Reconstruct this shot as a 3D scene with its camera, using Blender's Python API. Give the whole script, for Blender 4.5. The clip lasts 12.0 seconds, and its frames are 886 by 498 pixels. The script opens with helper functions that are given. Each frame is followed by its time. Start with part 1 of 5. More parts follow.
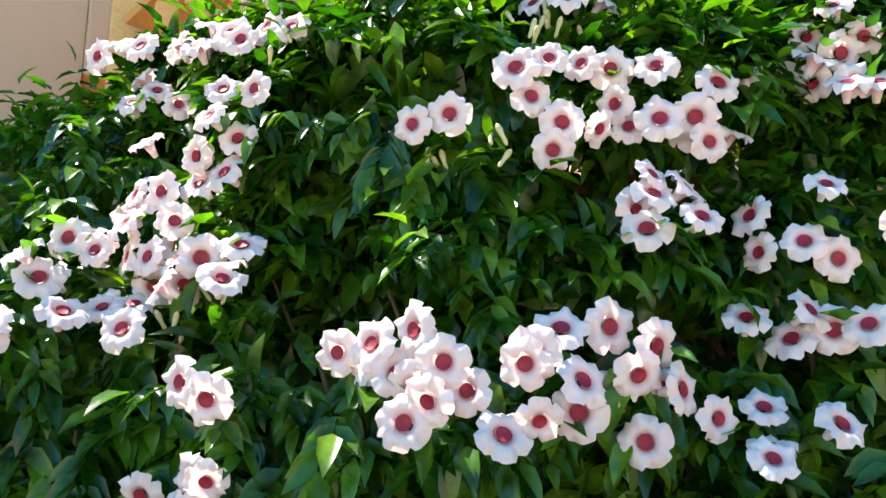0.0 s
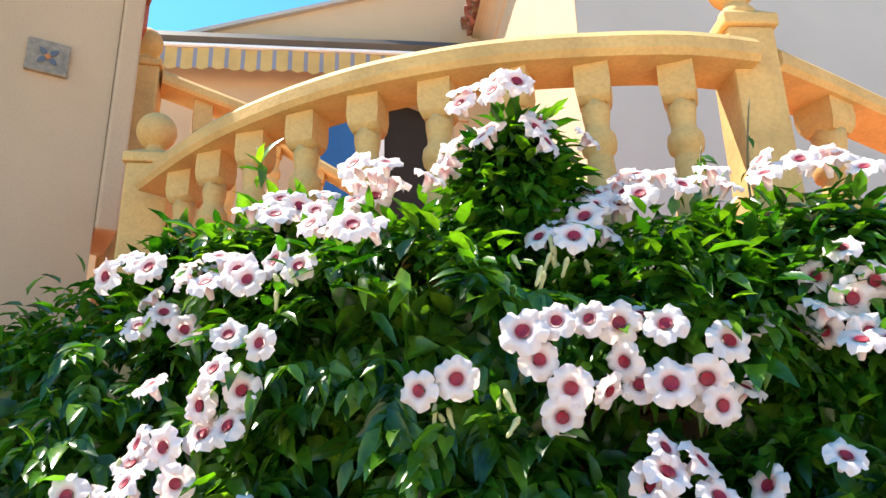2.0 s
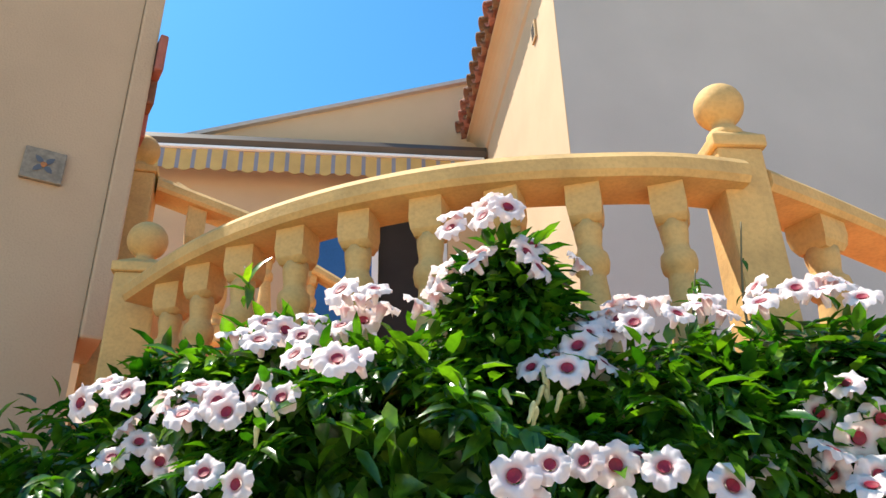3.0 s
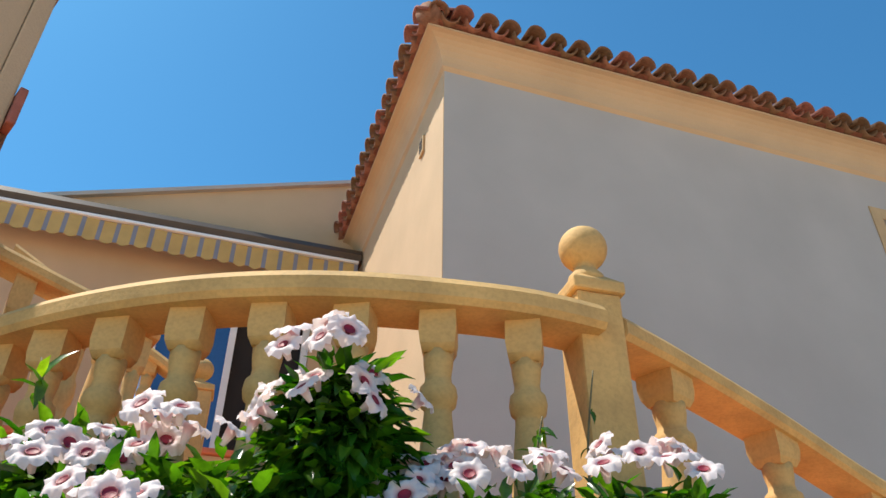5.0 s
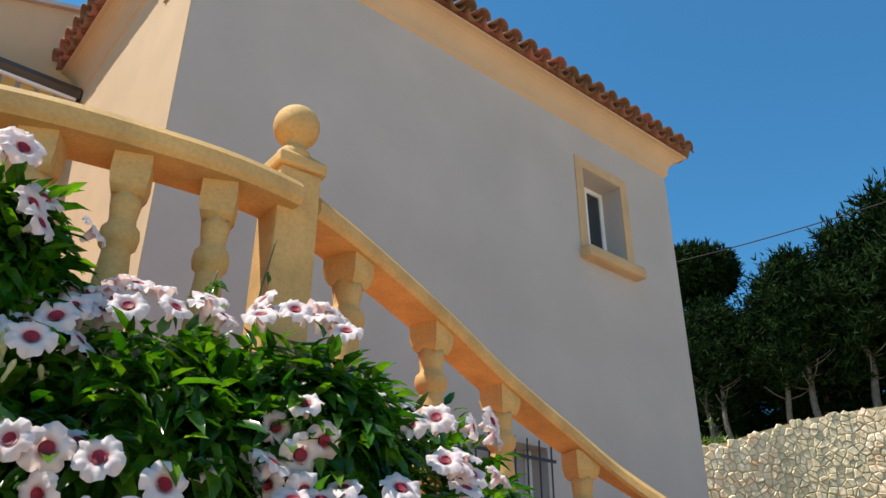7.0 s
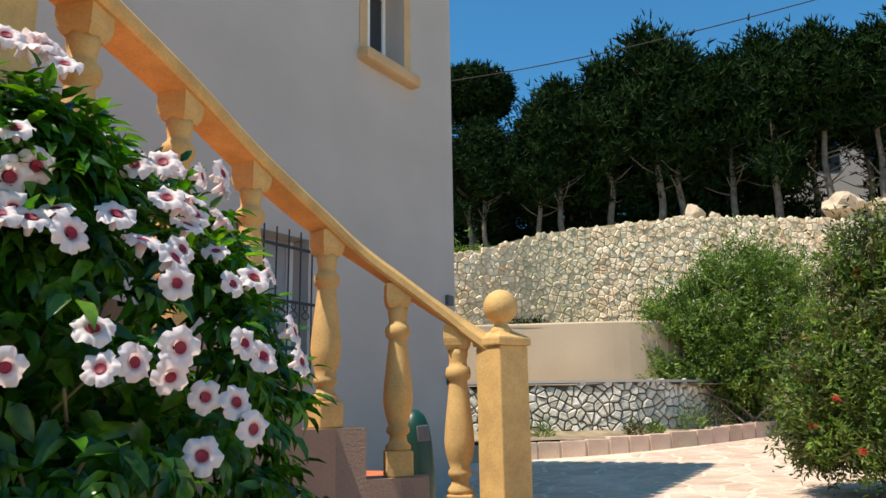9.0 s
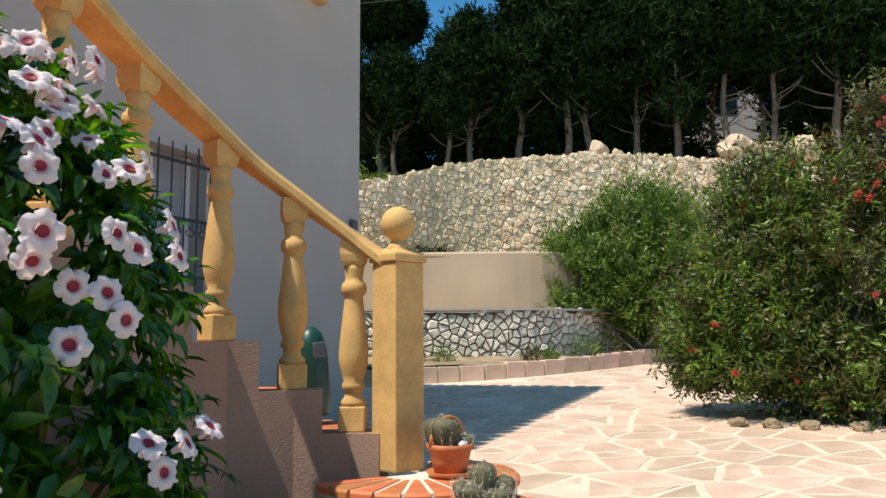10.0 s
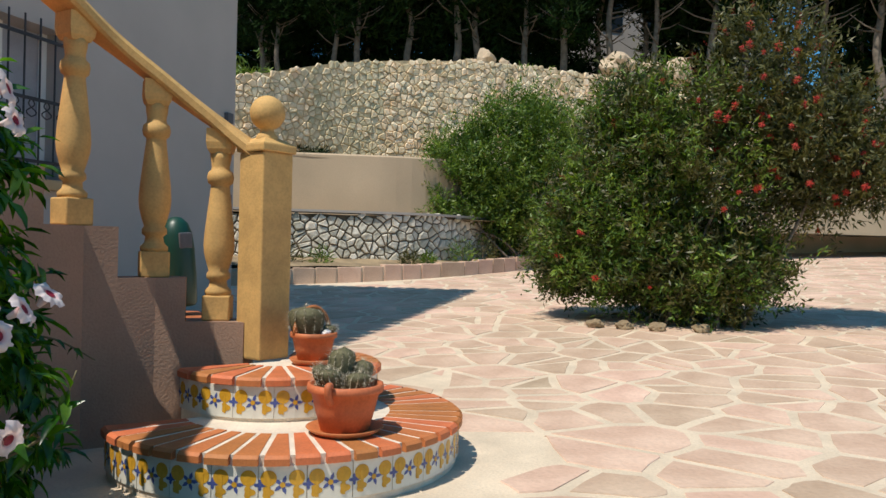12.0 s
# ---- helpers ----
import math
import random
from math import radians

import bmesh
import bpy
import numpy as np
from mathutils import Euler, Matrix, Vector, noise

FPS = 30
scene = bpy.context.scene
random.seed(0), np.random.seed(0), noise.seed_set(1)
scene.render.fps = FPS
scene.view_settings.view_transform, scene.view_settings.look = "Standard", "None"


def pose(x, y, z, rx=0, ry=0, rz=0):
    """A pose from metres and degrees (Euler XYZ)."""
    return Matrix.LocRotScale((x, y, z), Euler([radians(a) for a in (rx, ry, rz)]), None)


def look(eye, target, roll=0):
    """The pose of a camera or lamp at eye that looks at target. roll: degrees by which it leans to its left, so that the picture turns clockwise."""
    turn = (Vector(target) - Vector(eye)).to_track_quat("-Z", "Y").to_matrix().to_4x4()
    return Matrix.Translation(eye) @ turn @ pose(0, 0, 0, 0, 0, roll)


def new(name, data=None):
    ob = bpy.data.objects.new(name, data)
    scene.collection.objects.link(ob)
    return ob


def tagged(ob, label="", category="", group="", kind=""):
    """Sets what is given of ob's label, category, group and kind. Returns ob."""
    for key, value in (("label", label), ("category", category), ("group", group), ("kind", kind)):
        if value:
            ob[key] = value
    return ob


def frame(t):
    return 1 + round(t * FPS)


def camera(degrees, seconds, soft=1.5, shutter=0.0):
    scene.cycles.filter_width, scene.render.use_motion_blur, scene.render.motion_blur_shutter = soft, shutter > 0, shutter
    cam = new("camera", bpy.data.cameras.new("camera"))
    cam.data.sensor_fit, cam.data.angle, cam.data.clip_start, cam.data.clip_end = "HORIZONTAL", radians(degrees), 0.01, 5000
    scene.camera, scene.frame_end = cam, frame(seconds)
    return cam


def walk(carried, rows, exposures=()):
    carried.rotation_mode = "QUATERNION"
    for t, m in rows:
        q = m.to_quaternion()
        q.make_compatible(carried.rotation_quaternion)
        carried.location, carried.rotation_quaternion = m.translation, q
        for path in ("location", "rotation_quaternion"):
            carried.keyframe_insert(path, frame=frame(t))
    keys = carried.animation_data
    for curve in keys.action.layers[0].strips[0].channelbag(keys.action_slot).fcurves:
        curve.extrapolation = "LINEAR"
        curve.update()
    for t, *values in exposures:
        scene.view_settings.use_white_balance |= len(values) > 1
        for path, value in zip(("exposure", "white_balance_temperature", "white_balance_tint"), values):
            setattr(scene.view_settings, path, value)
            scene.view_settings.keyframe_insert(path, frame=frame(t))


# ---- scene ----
cam = camera(60.0, 12.0)
PATH = [
    (0, (1.542, 0.238, 0.788), (1.029, 2.113, 1.255), -1.2),
    (0.5, (1.551, 0.227, 0.853), (1.034, 2.092, 1.36), -1.3),
    (1, (1.555, 0.22, 0.919), (1.033, 2.071, 1.469), -1.2),
    (1.5, (1.557, 0.206, 0.996), (1.039, 2.041, 1.599), -1.4),
    (2, (1.568, 0.183, 1.06), (1.051, 1.999, 1.719), -1.4),
    (2.5, (1.564, 0.172, 1.087), (1.08, 1.947, 1.871), -1.3),
    (3, (1.575, 0.195, 1.127), (1.103, 1.925, 2.013), -1.3),
    (4.8, (1.609, 0.28, 1.213), (1.422, 1.925, 2.335), 0.4),
    (5, (1.611, 0.29, 1.215), (1.483, 1.944, 2.332), 0.5),
    (5.5, (1.621, 0.289, 1.207), (1.658, 1.956, 2.312), 0.6),
    (6, (1.637, 0.27, 1.185), (1.85, 1.95, 2.248), 0.4),
    (6.5, (1.671, 0.231, 1.147), (2.056, 1.934, 2.122), -0.2),
    (7, (1.691, 0.201, 1.127), (2.25, 1.911, 2.001), 0.3),
    (7.5, (1.704, 0.139, 1.094), (2.438, 1.846, 1.834), 0.4),
    (9.5, (1.782, 0.07, 0.945), (3.006, 1.62, 1.262), -0.9),
    (10, (1.803, 0.051, 0.913), (3.125, 1.533, 1.143), -0.4),
    (10.5, (1.812, 0.008, 0.891), (3.22, 1.42, 1.041), -0.1),
    (11, (1.82, -0.006, 0.882), (3.294, 1.344, 0.963), 0.7),
    (11.5, (1.819, -0.024, 0.869), (3.333, 1.282, 0.906), 1.3),
    (12, (1.819, -0.032, 0.859), (3.36, 1.243, 0.85), 1.4),
]
walk(cam, [(t, look(eye, target, roll)) for t, eye, target, roll in PATH], exposures=[(0.0, 0.98), (1.5, 1.0), (2.2, 0.82), (3.0, 0.40), (5.0, -0.10), (7.5, -0.18), (9.5, -0.22), (10.5, -0.45), (12.0, -0.68)])

# world and sun
SUN_EL, SUN_TO = 62.0, Vector((0.993, -0.12, 0.0)).normalized()
world = bpy.data.worlds.new("sky")
scene.world = world
world.use_nodes = True
wn = world.node_tree.nodes
sky = wn.new("ShaderNodeTexSky")
sky.sky_type, sky.sun_disc = "NISHITA", False
sky.sun_elevation, sky.sun_rotation = radians(SUN_EL), radians(270 + 6.9)
sky.air_density, sky.dust_density, sky.ozone_density = 1.0, 0.7, 3.0
wn["Background"].inputs["Strength"].default_value = 0.14
tint = wn.new("ShaderNodeMix")
tint.data_type, tint.blend_type = "RGBA", "MULTIPLY"
tint.inputs["Factor"].default_value = 1.0
tint.inputs[7].default_value = (0.48, 1.15, 1.36, 1)
world.node_tree.links.new(sky.outputs["Color"], tint.inputs[6])
world.node_tree.links.new(tint.outputs[2], wn["Background"].inputs["Color"])
sun_dir = (SUN_TO * math.cos(radians(SUN_EL)) - Vector((0, 0, math.sin(radians(SUN_EL))))).normalized()
sun_data = bpy.data.lights.new("sun", "SUN")
sun_data.energy, sun_data.angle, sun_data.color = 7.2, radians(0.5), (1.0, 0.93, 0.82)
sun = new("sun", sun_data)
sun.matrix_world = look(-sun_dir * 60, (0, 0, 0))

rng = random.Random(7)


# materials
def mat(name, base, rough=0.8, var=0.12, scale=6.0, bump=0.2, fine=60.0, metal=0.0, spec=0.5, second=None, obj=0.0, island=0.0, transl=None, coat=0.0):
    """Principled surface with colour variation at two scales, an optional second colour, and fine relief."""
    m = bpy.data.materials.new(name)
    m.use_nodes = True
    nt = m.node_tree
    n, l = nt.nodes, nt.links
    p = n["Principled BSDF"]
    p.inputs["Roughness"].default_value, p.inputs["Metallic"].default_value = rough, metal
    p.inputs["Specular IOR Level"].default_value = spec
    p.inputs["Coat Weight"].default_value = coat
    tc = n.new("ShaderNodeTexCoord")
    big = n.new("ShaderNodeTexNoise")
    big.inputs["Scale"].default_value, big.inputs["Detail"].default_value = scale, 4
    small = n.new("ShaderNodeTexNoise")
    small.inputs["Scale"].default_value, small.inputs["Detail"].default_value = fine, 3
    l.new(tc.outputs["Object"], big.inputs["Vector"])
    l.new(tc.outputs["Object"], small.inputs["Vector"])
    ramp = n.new("ShaderNodeValToRGB")
    b = Vector(base)
    lo = b * (1 - var)
    hi = Vector(second) if second else b * (1 + var)
    ramp.color_ramp.elements[0].position, ramp.color_ramp.elements[1].position = 0.32, 0.68
    ramp.color_ramp.elements[0].color, ramp.color_ramp.elements[1].color = (*lo, 1), (*[min(1, c) for c in hi], 1)
    l.new(big.outputs["Fac"], ramp.inputs["Fac"])
    mix = n.new("ShaderNodeMix")
    mix.data_type, mix.blend_type = "RGBA", "MULTIPLY"
    mix.inputs["Factor"].default_value = 0.5
    ramp2 = n.new("ShaderNodeValToRGB")
    ramp2.color_ramp.elements[0].position, ramp2.color_ramp.elements[1].position = 0.3, 0.6
    ramp2.color_ramp.elements[0].color, ramp2.color_ramp.elements[1].color = (1 - var * 1.6,) * 3 + (1,), (1, 1, 1, 1)
    l.new(small.outputs["Fac"], ramp2.inputs["Fac"])
    l.new(ramp.outputs["Color"], mix.inputs[6])
    l.new(ramp2.outputs["Color"], mix.inputs[7])
    colour = mix.outputs[2]
    for amount, kind in ((obj, "obj"), (island, "isl")):
        if amount:
            src = n.new("ShaderNodeObjectInfo").outputs["Random"] if kind == "obj" else n.new("ShaderNodeNewGeometry").outputs["Random Per Island"]
            hsv = n.new("ShaderNodeHueSaturation")
            mr = n.new("ShaderNodeMapRange")
            mr.inputs["To Min"].default_value, mr.inputs["To Max"].default_value = 1 - amount, 1 + amount
            mh = n.new("ShaderNodeMapRange")
            mh.inputs["To Min"].default_value, mh.inputs["To Max"].default_value = 0.5 + amount * 0.07, 0.5 - amount * 0.05
            l.new(src, mr.inputs["Value"])
            l.new(src, mh.inputs["Value"])
            l.new(mr.outputs[0], hsv.inputs["Value"])
            l.new(mh.outputs[0], hsv.inputs["Hue"])
            l.new(colour, hsv.inputs["Color"])
            colour = hsv.outputs["Color"]
    l.new(colour, p.inputs["Base Color"])
    if bump:
        bp = n.new("ShaderNodeBump")
        bp.inputs["Strength"].default_value, bp.inputs["Distance"].default_value = bump, 0.01
        l.new(small.outputs["Fac"], bp.inputs["Height"])
        l.new(bp.outputs["Normal"], p.inputs["Normal"])
    if transl:
        tr = n.new("ShaderNodeBsdfTranslucent")
        hs = n.new("ShaderNodeMix")
        hs.data_type, hs.blend_type = "RGBA", "MULTIPLY"
        hs.inputs["Factor"].default_value = 1.0
        hs.inputs[7].default_value = (*transl[1], 1)
        l.new(colour, hs.inputs[6])
        l.new(hs.outputs[2], tr.inputs["Color"])
        ms = n.new("ShaderNodeMixShader")
        ms.inputs["Fac"].default_value = transl[0]
        l.new(p.outputs[0], ms.inputs[1])
        l.new(tr.outputs[0], ms.inputs[2])
        l.new(ms.outputs[0], n["Material Output"].inputs["Surface"])
    return m


M_WHITE = mat("white_render", (0.455, 0.41, 0.37), 0.9, 0.06, 1.2, 0.25, 140)
M_CREAM = mat("cream_render", (0.56, 0.385, 0.225), 0.9, 0.07, 1.5, 0.3, 120)
# cream render again, the side wall's warm shade put into its colour
M_CREAM_SHADE = mat("shaded_cream_render", (0.49, 0.335, 0.205), 0.9, 0.07, 1.5, 0.3, 120)
M_OCHRE = mat("ochre_trim", (0.54, 0.36, 0.185), 0.85, 0.1, 3, 0.2, 120)
M_CAST = mat("cast_stone", (0.61, 0.365, 0.125), 0.8, 0.16, 7, 0.15, 90)
M_STAIRWALL = mat("pink_render", (0.37, 0.235, 0.165), 0.9, 0.14, 2, 0.3, 100)
M_TILE = mat("roof_tile", (0.24, 0.095, 0.05), 0.85, 0.3, 5, 0.4, 50, obj=0.35, island=0.3)
M_TERRA = mat("terracotta", (0.52, 0.155, 0.052), 0.65, 0.18, 8, 0.15, 90, obj=0.2)
M_GROUT = mat("grout", (0.72, 0.62, 0.50), 0.95, 0.12, 9, 0.3, 90)
M_JOINT = mat("paving_joint", (0.66, 0.54, 0.40), 0.95, 0.12, 4, 0.4, 70)
M_FLAG = mat("flagstone", (0.55, 0.37, 0.26), 0.85, 0.15, 2.5, 0.4, 45, second=(0.63, 0.46, 0.34), obj=0.14, island=0.14)
M_RUBBLE = mat("rubble_stone", (0.78, 0.58, 0.33), 0.9, 0.18, 3.5, 0.6, 30, second=(0.92, 0.79, 0.55), obj=0.16, island=0.16)
M_LIME = mat("limestone_rubble", (0.62, 0.55, 0.43), 0.9, 0.2, 5, 0.7, 30, second=(0.84, 0.79, 0.68), obj=0.18, island=0.18)
M_GAP = mat("dry_joint", (0.16, 0.12, 0.075), 0.95, 0.3, 6, 0.5, 50)
M_MORTAR = mat("wall_mortar", (0.58, 0.44, 0.26), 0.95, 0.25, 6, 0.5, 50)
M_SAND = mat("sand_render", (0.56, 0.42, 0.28), 0.92, 0.1, 0.9, 0.3, 60)
M_SOIL = mat("soil", (0.30, 0.22, 0.13), 0.95, 0.3, 3, 0.6, 30)
# soil with the climber's shade put into its very dark colour
M_SHADE_SOIL = mat("shade_dark_soil", (0.055, 0.038, 0.025), 0.95, 0.3, 5, 0.7, 40)
M_GLASSB = mat("dark_glass", (0.02, 0.03, 0.04), 0.04, 0.0, 2, 0.0, 60, spec=0.8)
# window glass: its light reflection is painted as flat grey
M_PALEPANE = mat("pale_grey_pane", (0.36, 0.36, 0.39), 0.6, 0.08, 8, 0.1, 60)
# door glass: reflected sky is painted in as a blue base colour
M_BLUEG = mat("sky_blue_pane", (0.03, 0.10, 0.28), 0.25, 0.1, 2, 0.0, 60, spec=0.8)
M_DARK = mat("near_black", (0.02, 0.014, 0.01), 0.8, 0.2, 4, 0.0)
M_WPAINT = mat("white_paint", (0.8, 0.8, 0.78), 0.5, 0.04, 4, 0.05)
M_IRON = mat("wrought_iron", (0.05, 0.05, 0.055), 0.55, 0.2, 10, 0.1, 80, metal=0.4)
M_BROWN = mat("brown_metal", (0.085, 0.055, 0.035), 0.5, 0.1, 4, 0.05)
M_YELLOW = mat("yellow_canvas", (0.52, 0.35, 0.12), 0.9, 0.08, 6, 0.2, 150)
M_BLUEST = mat("grey_blue_canvas", (0.22, 0.23, 0.27), 0.9, 0.08, 6, 0.2, 150)
M_LEAF = mat("glossy_leaf", (0.016, 0.060, 0.006), 0.27, 0.3, 14, 0.08, 60, spec=0.55, second=(0.14, 0.29, 0.018), island=0.45, obj=0.3, transl=(0.36, (1.9, 2.1, 0.35)))
M_STEM = mat("stem", (0.16, 0.13, 0.06), 0.8, 0.2, 20, 0.3)
M_PETAL = mat("pale_pink_petal", (0.92, 0.77, 0.75), 0.6, 0.05, 30, 0.1, 120, second=(0.92, 0.82, 0.80), obj=0.04, transl=(0.35, (1.0, 0.93, 0.9)))
M_THROAT = mat("crimson_throat", (0.24, 0.004, 0.022), 0.6, 0.2, 60, 0.1, 200)
M_BUD = mat("cream_bud", (0.55, 0.52, 0.24), 0.6, 0.15, 40, 0.1, 120)
M_SHRUB = mat("shrub_leaf", (0.075, 0.14, 0.014), 0.5, 0.3, 3, 0.05, 60, second=(0.19, 0.28, 0.04), island=0.4, transl=(0.25, (1.5, 1.7, 0.5)))
M_SHRUB2 = mat("olive_leaf", (0.050, 0.065, 0.015), 0.5, 0.3, 3, 0.05, 60, second=(0.15, 0.14, 0.035), island=0.4, transl=(0.2, (1.5, 1.5, 0.5)))
M_RED = mat("red_brush", (0.42, 0.022, 0.008), 0.7, 0.2, 30, 0.2, 150, island=0.2)
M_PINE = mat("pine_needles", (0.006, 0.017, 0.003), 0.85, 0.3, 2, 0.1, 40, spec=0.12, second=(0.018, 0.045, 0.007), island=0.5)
M_BARK = mat("bark", (0.17, 0.135, 0.10), 0.9, 0.3, 8, 0.6, 40)
M_CACTUS = mat("cactus", (0.12, 0.11, 0.055), 0.8, 0.3, 25, 0.4, 90)
M_SPINE = mat("cactus_spines", (0.62, 0.55, 0.42), 0.8, 0.1, 30, 0.1)
M_GREEN = mat("green_plastic", (0.006, 0.05, 0.032), 0.4, 0.1, 6, 0.05)
M_AZ_W = mat("tile_white", (0.72, 0.69, 0.60), 0.25, 0.06, 12, 0.03, 60)
M_AZ_B = mat("tile_blue", (0.07, 0.10, 0.30), 0.25, 0.2, 20, 0.03, 60)
M_AZ_Y = mat("tile_yellow", (0.62, 0.33, 0.03), 0.25, 0.15, 20, 0.03, 60)
M_GREY = mat("grey_ceramic", (0.26, 0.20, 0.13), 0.4, 0.2, 30, 0.1)
M_GREYP = mat("grey_plastic", (0.10, 0.10, 0.11), 0.5, 0.1, 20, 0.05)


def pinken(m, colour, r0, r1):
    """Deepens a petal's colour towards its centre, as the flower grows."""
    nt = m.node_tree
    n, l = nt.nodes, nt.links
    p = n["Principled BSDF"]
    src = p.inputs["Base Color"].links[0].from_socket
    tc = n.new("ShaderNodeTexCoord")
    ln = n.new("ShaderNodeVectorMath")
    ln.operation = "LENGTH"
    l.new(tc.outputs["Object"], ln.inputs[0])
    mr = n.new("ShaderNodeMapRange")
    mr.inputs["From Min"].default_value, mr.inputs["From Max"].default_value = r0, r1
    mr.inputs["To Min"].default_value, mr.inputs["To Max"].default_value = 1.0, 0.0
    l.new(ln.outputs["Value"], mr.inputs["Value"])
    mx = n.new("ShaderNodeMix")
    mx.data_type = "RGBA"
    mx.inputs[7].default_value = (*colour, 1)
    l.new(mr.outputs[0], mx.inputs["Factor"])
    l.new(src, mx.inputs[6])
    l.new(mx.outputs[2], p.inputs["Base Color"])


pinken(M_PETAL, (0.86, 0.46, 0.50), 0.010, 0.021)


# building helpers
def mesh_from(bm, name, material):
    me = bpy.data.meshes.new(name)
    bm.normal_update()
    bm.to_mesh(me)
    bm.free()
    for m_ in (material if isinstance(material, (list, tuple)) else [material]):
        me.materials.append(m_)
    return me


def smooth(me):
    me.polygons.foreach_set("use_smooth", [True] * len(me.polygons))
    return me


def part(name, bm, material, parent=None, label="", soft=False, m=None):
    """One mesh object, under a thing when parent is given."""
    me = mesh_from(bm, name, material)
    if soft:
        smooth(me)
    ob = new(name, me)
    if parent is not None:
        ob.parent = parent
    if m is not None:
        ob.matrix_basis = m
    return tagged(ob, label)


def share(name, me, parent, m, label=""):
    ob = new(name, me)
    if parent is not None:
        ob.parent = parent
    ob.matrix_basis = m
    return tagged(ob, label)


def thing(name, label, category, m=None, group="", kind=""):
    ob = new(name)
    ob.empty_display_size = 0.1
    if m is not None:
        ob.matrix_basis = m
    return tagged(ob, label, category, group, kind)


def box(bm, x0, y0, z0, x1, y1, z1, bevel=0.0):
    vs = [bm.verts.new((x, y, z)) for z in (z0, z1) for y in (y0, y1) for x in (x0, x1)]
    fs = [bm.faces.new([vs[i] for i in q]) for q in ((0, 2, 3, 1), (4, 5, 7, 6), (0, 1, 5, 4), (2, 6, 7, 3), (0, 4, 6, 2), (1, 3, 7, 5))]
    if bevel:
        es = list({e for f in fs for e in f.edges})
        bmesh.ops.bevel(bm, geom=es, offset=bevel, segments=2, affect="EDGES", profile=0.6)
    return bm


def boxed(x0, y0, z0, x1, y1, z1, bevel=0.0):
    return box(bmesh.new(), x0, y0, z0, x1, y1, z1, bevel)


def lathe(bm, profile, n=20, at=(0, 0, 0), close=True):
    """Turned body from (radius, height) pairs."""
    rings = []
    for r, z in profile:
        rings.append([bm.verts.new((at[0] + r * math.cos(2 * math.pi * k / n), at[1] + r * math.sin(2 * math.pi * k / n), at[2] + z)) for k in range(n)])
    for a, b in zip(rings, rings[1:]):
        for k in range(n):
            bm.faces.new((a[k], a[(k + 1) % n], b[(k + 1) % n], b[k]))
    if close:
        bm.faces.new(list(reversed(rings[0])))
        bm.faces.new(rings[-1])
    return bm


def tube(bm, pts, radii, n=7, cap=True):
    """Round limb along points."""
    pts = [Vector(p) for p in pts]
    rings = []
    for i, p in enumerate(pts):
        d = (pts[min(i + 1, len(pts) - 1)] - pts[max(i - 1, 0)]).normalized()
        a = d.orthogonal().normalized() if i == 0 else (a - d * a.dot(d)).normalized()
        b = d.cross(a)
        r = radii[i] if isinstance(radii, (list, tuple)) else radii
        rings.append([bm.verts.new(p + r * (a * math.cos(2 * math.pi * k / n) + b * math.sin(2 * math.pi * k / n))) for k in range(n)])
    for u, v in zip(rings, rings[1:]):
        for k in range(n):
            bm.faces.new((u[k], u[(k + 1) % n], v[(k + 1) % n], v[k]))
    if cap:
        bm.faces.new(list(reversed(rings[0])))
        bm.faces.new(rings[-1])
    return bm


def sweep(bm, pts, profile):
    """Profile of (side, up) pairs carried level along a path; side is to the right of the way."""
    pts = [Vector(p) for p in pts]
    rings = []
    for i, p in enumerate(pts):
        d = pts[min(i + 1, len(pts) - 1)] - pts[max(i - 1, 0)]
        right = Vector((d.y, -d.x, 0)).normalized()
        rings.append([bm.verts.new(p + right * a + Vector((0, 0, b))) for a, b in profile])
    k = len(profile)
    for u, v in zip(rings, rings[1:]):
        for j in range(k):
            bm.faces.new((u[j], v[j], v[(j + 1) % k], u[(j + 1) % k]))
    bm.faces.new(rings[0])
    bm.faces.new(list(reversed(rings[-1])))
    bmesh.ops.recalc_face_normals(bm, faces=bm.faces)
    return bm


def spline(pts, n=8):
    """Points along a smooth curve through pts."""
    pts = [Vector(p) for p in pts]
    out = []
    for i in range(len(pts) - 1):
        p0, p1, p2, p3 = pts[max(i - 1, 0)], pts[i], pts[i + 1], pts[min(i + 2, len(pts) - 1)]
        for k in range(n):
            t = k / n
            out.append(0.5 * ((2 * p1) + (p2 - p0) * t + (2 * p0 - 5 * p1 + 4 * p2 - p3) * t * t + (3 * p1 - p0 - 3 * p2 + p3) * t ** 3))
    return out + [pts[-1]]


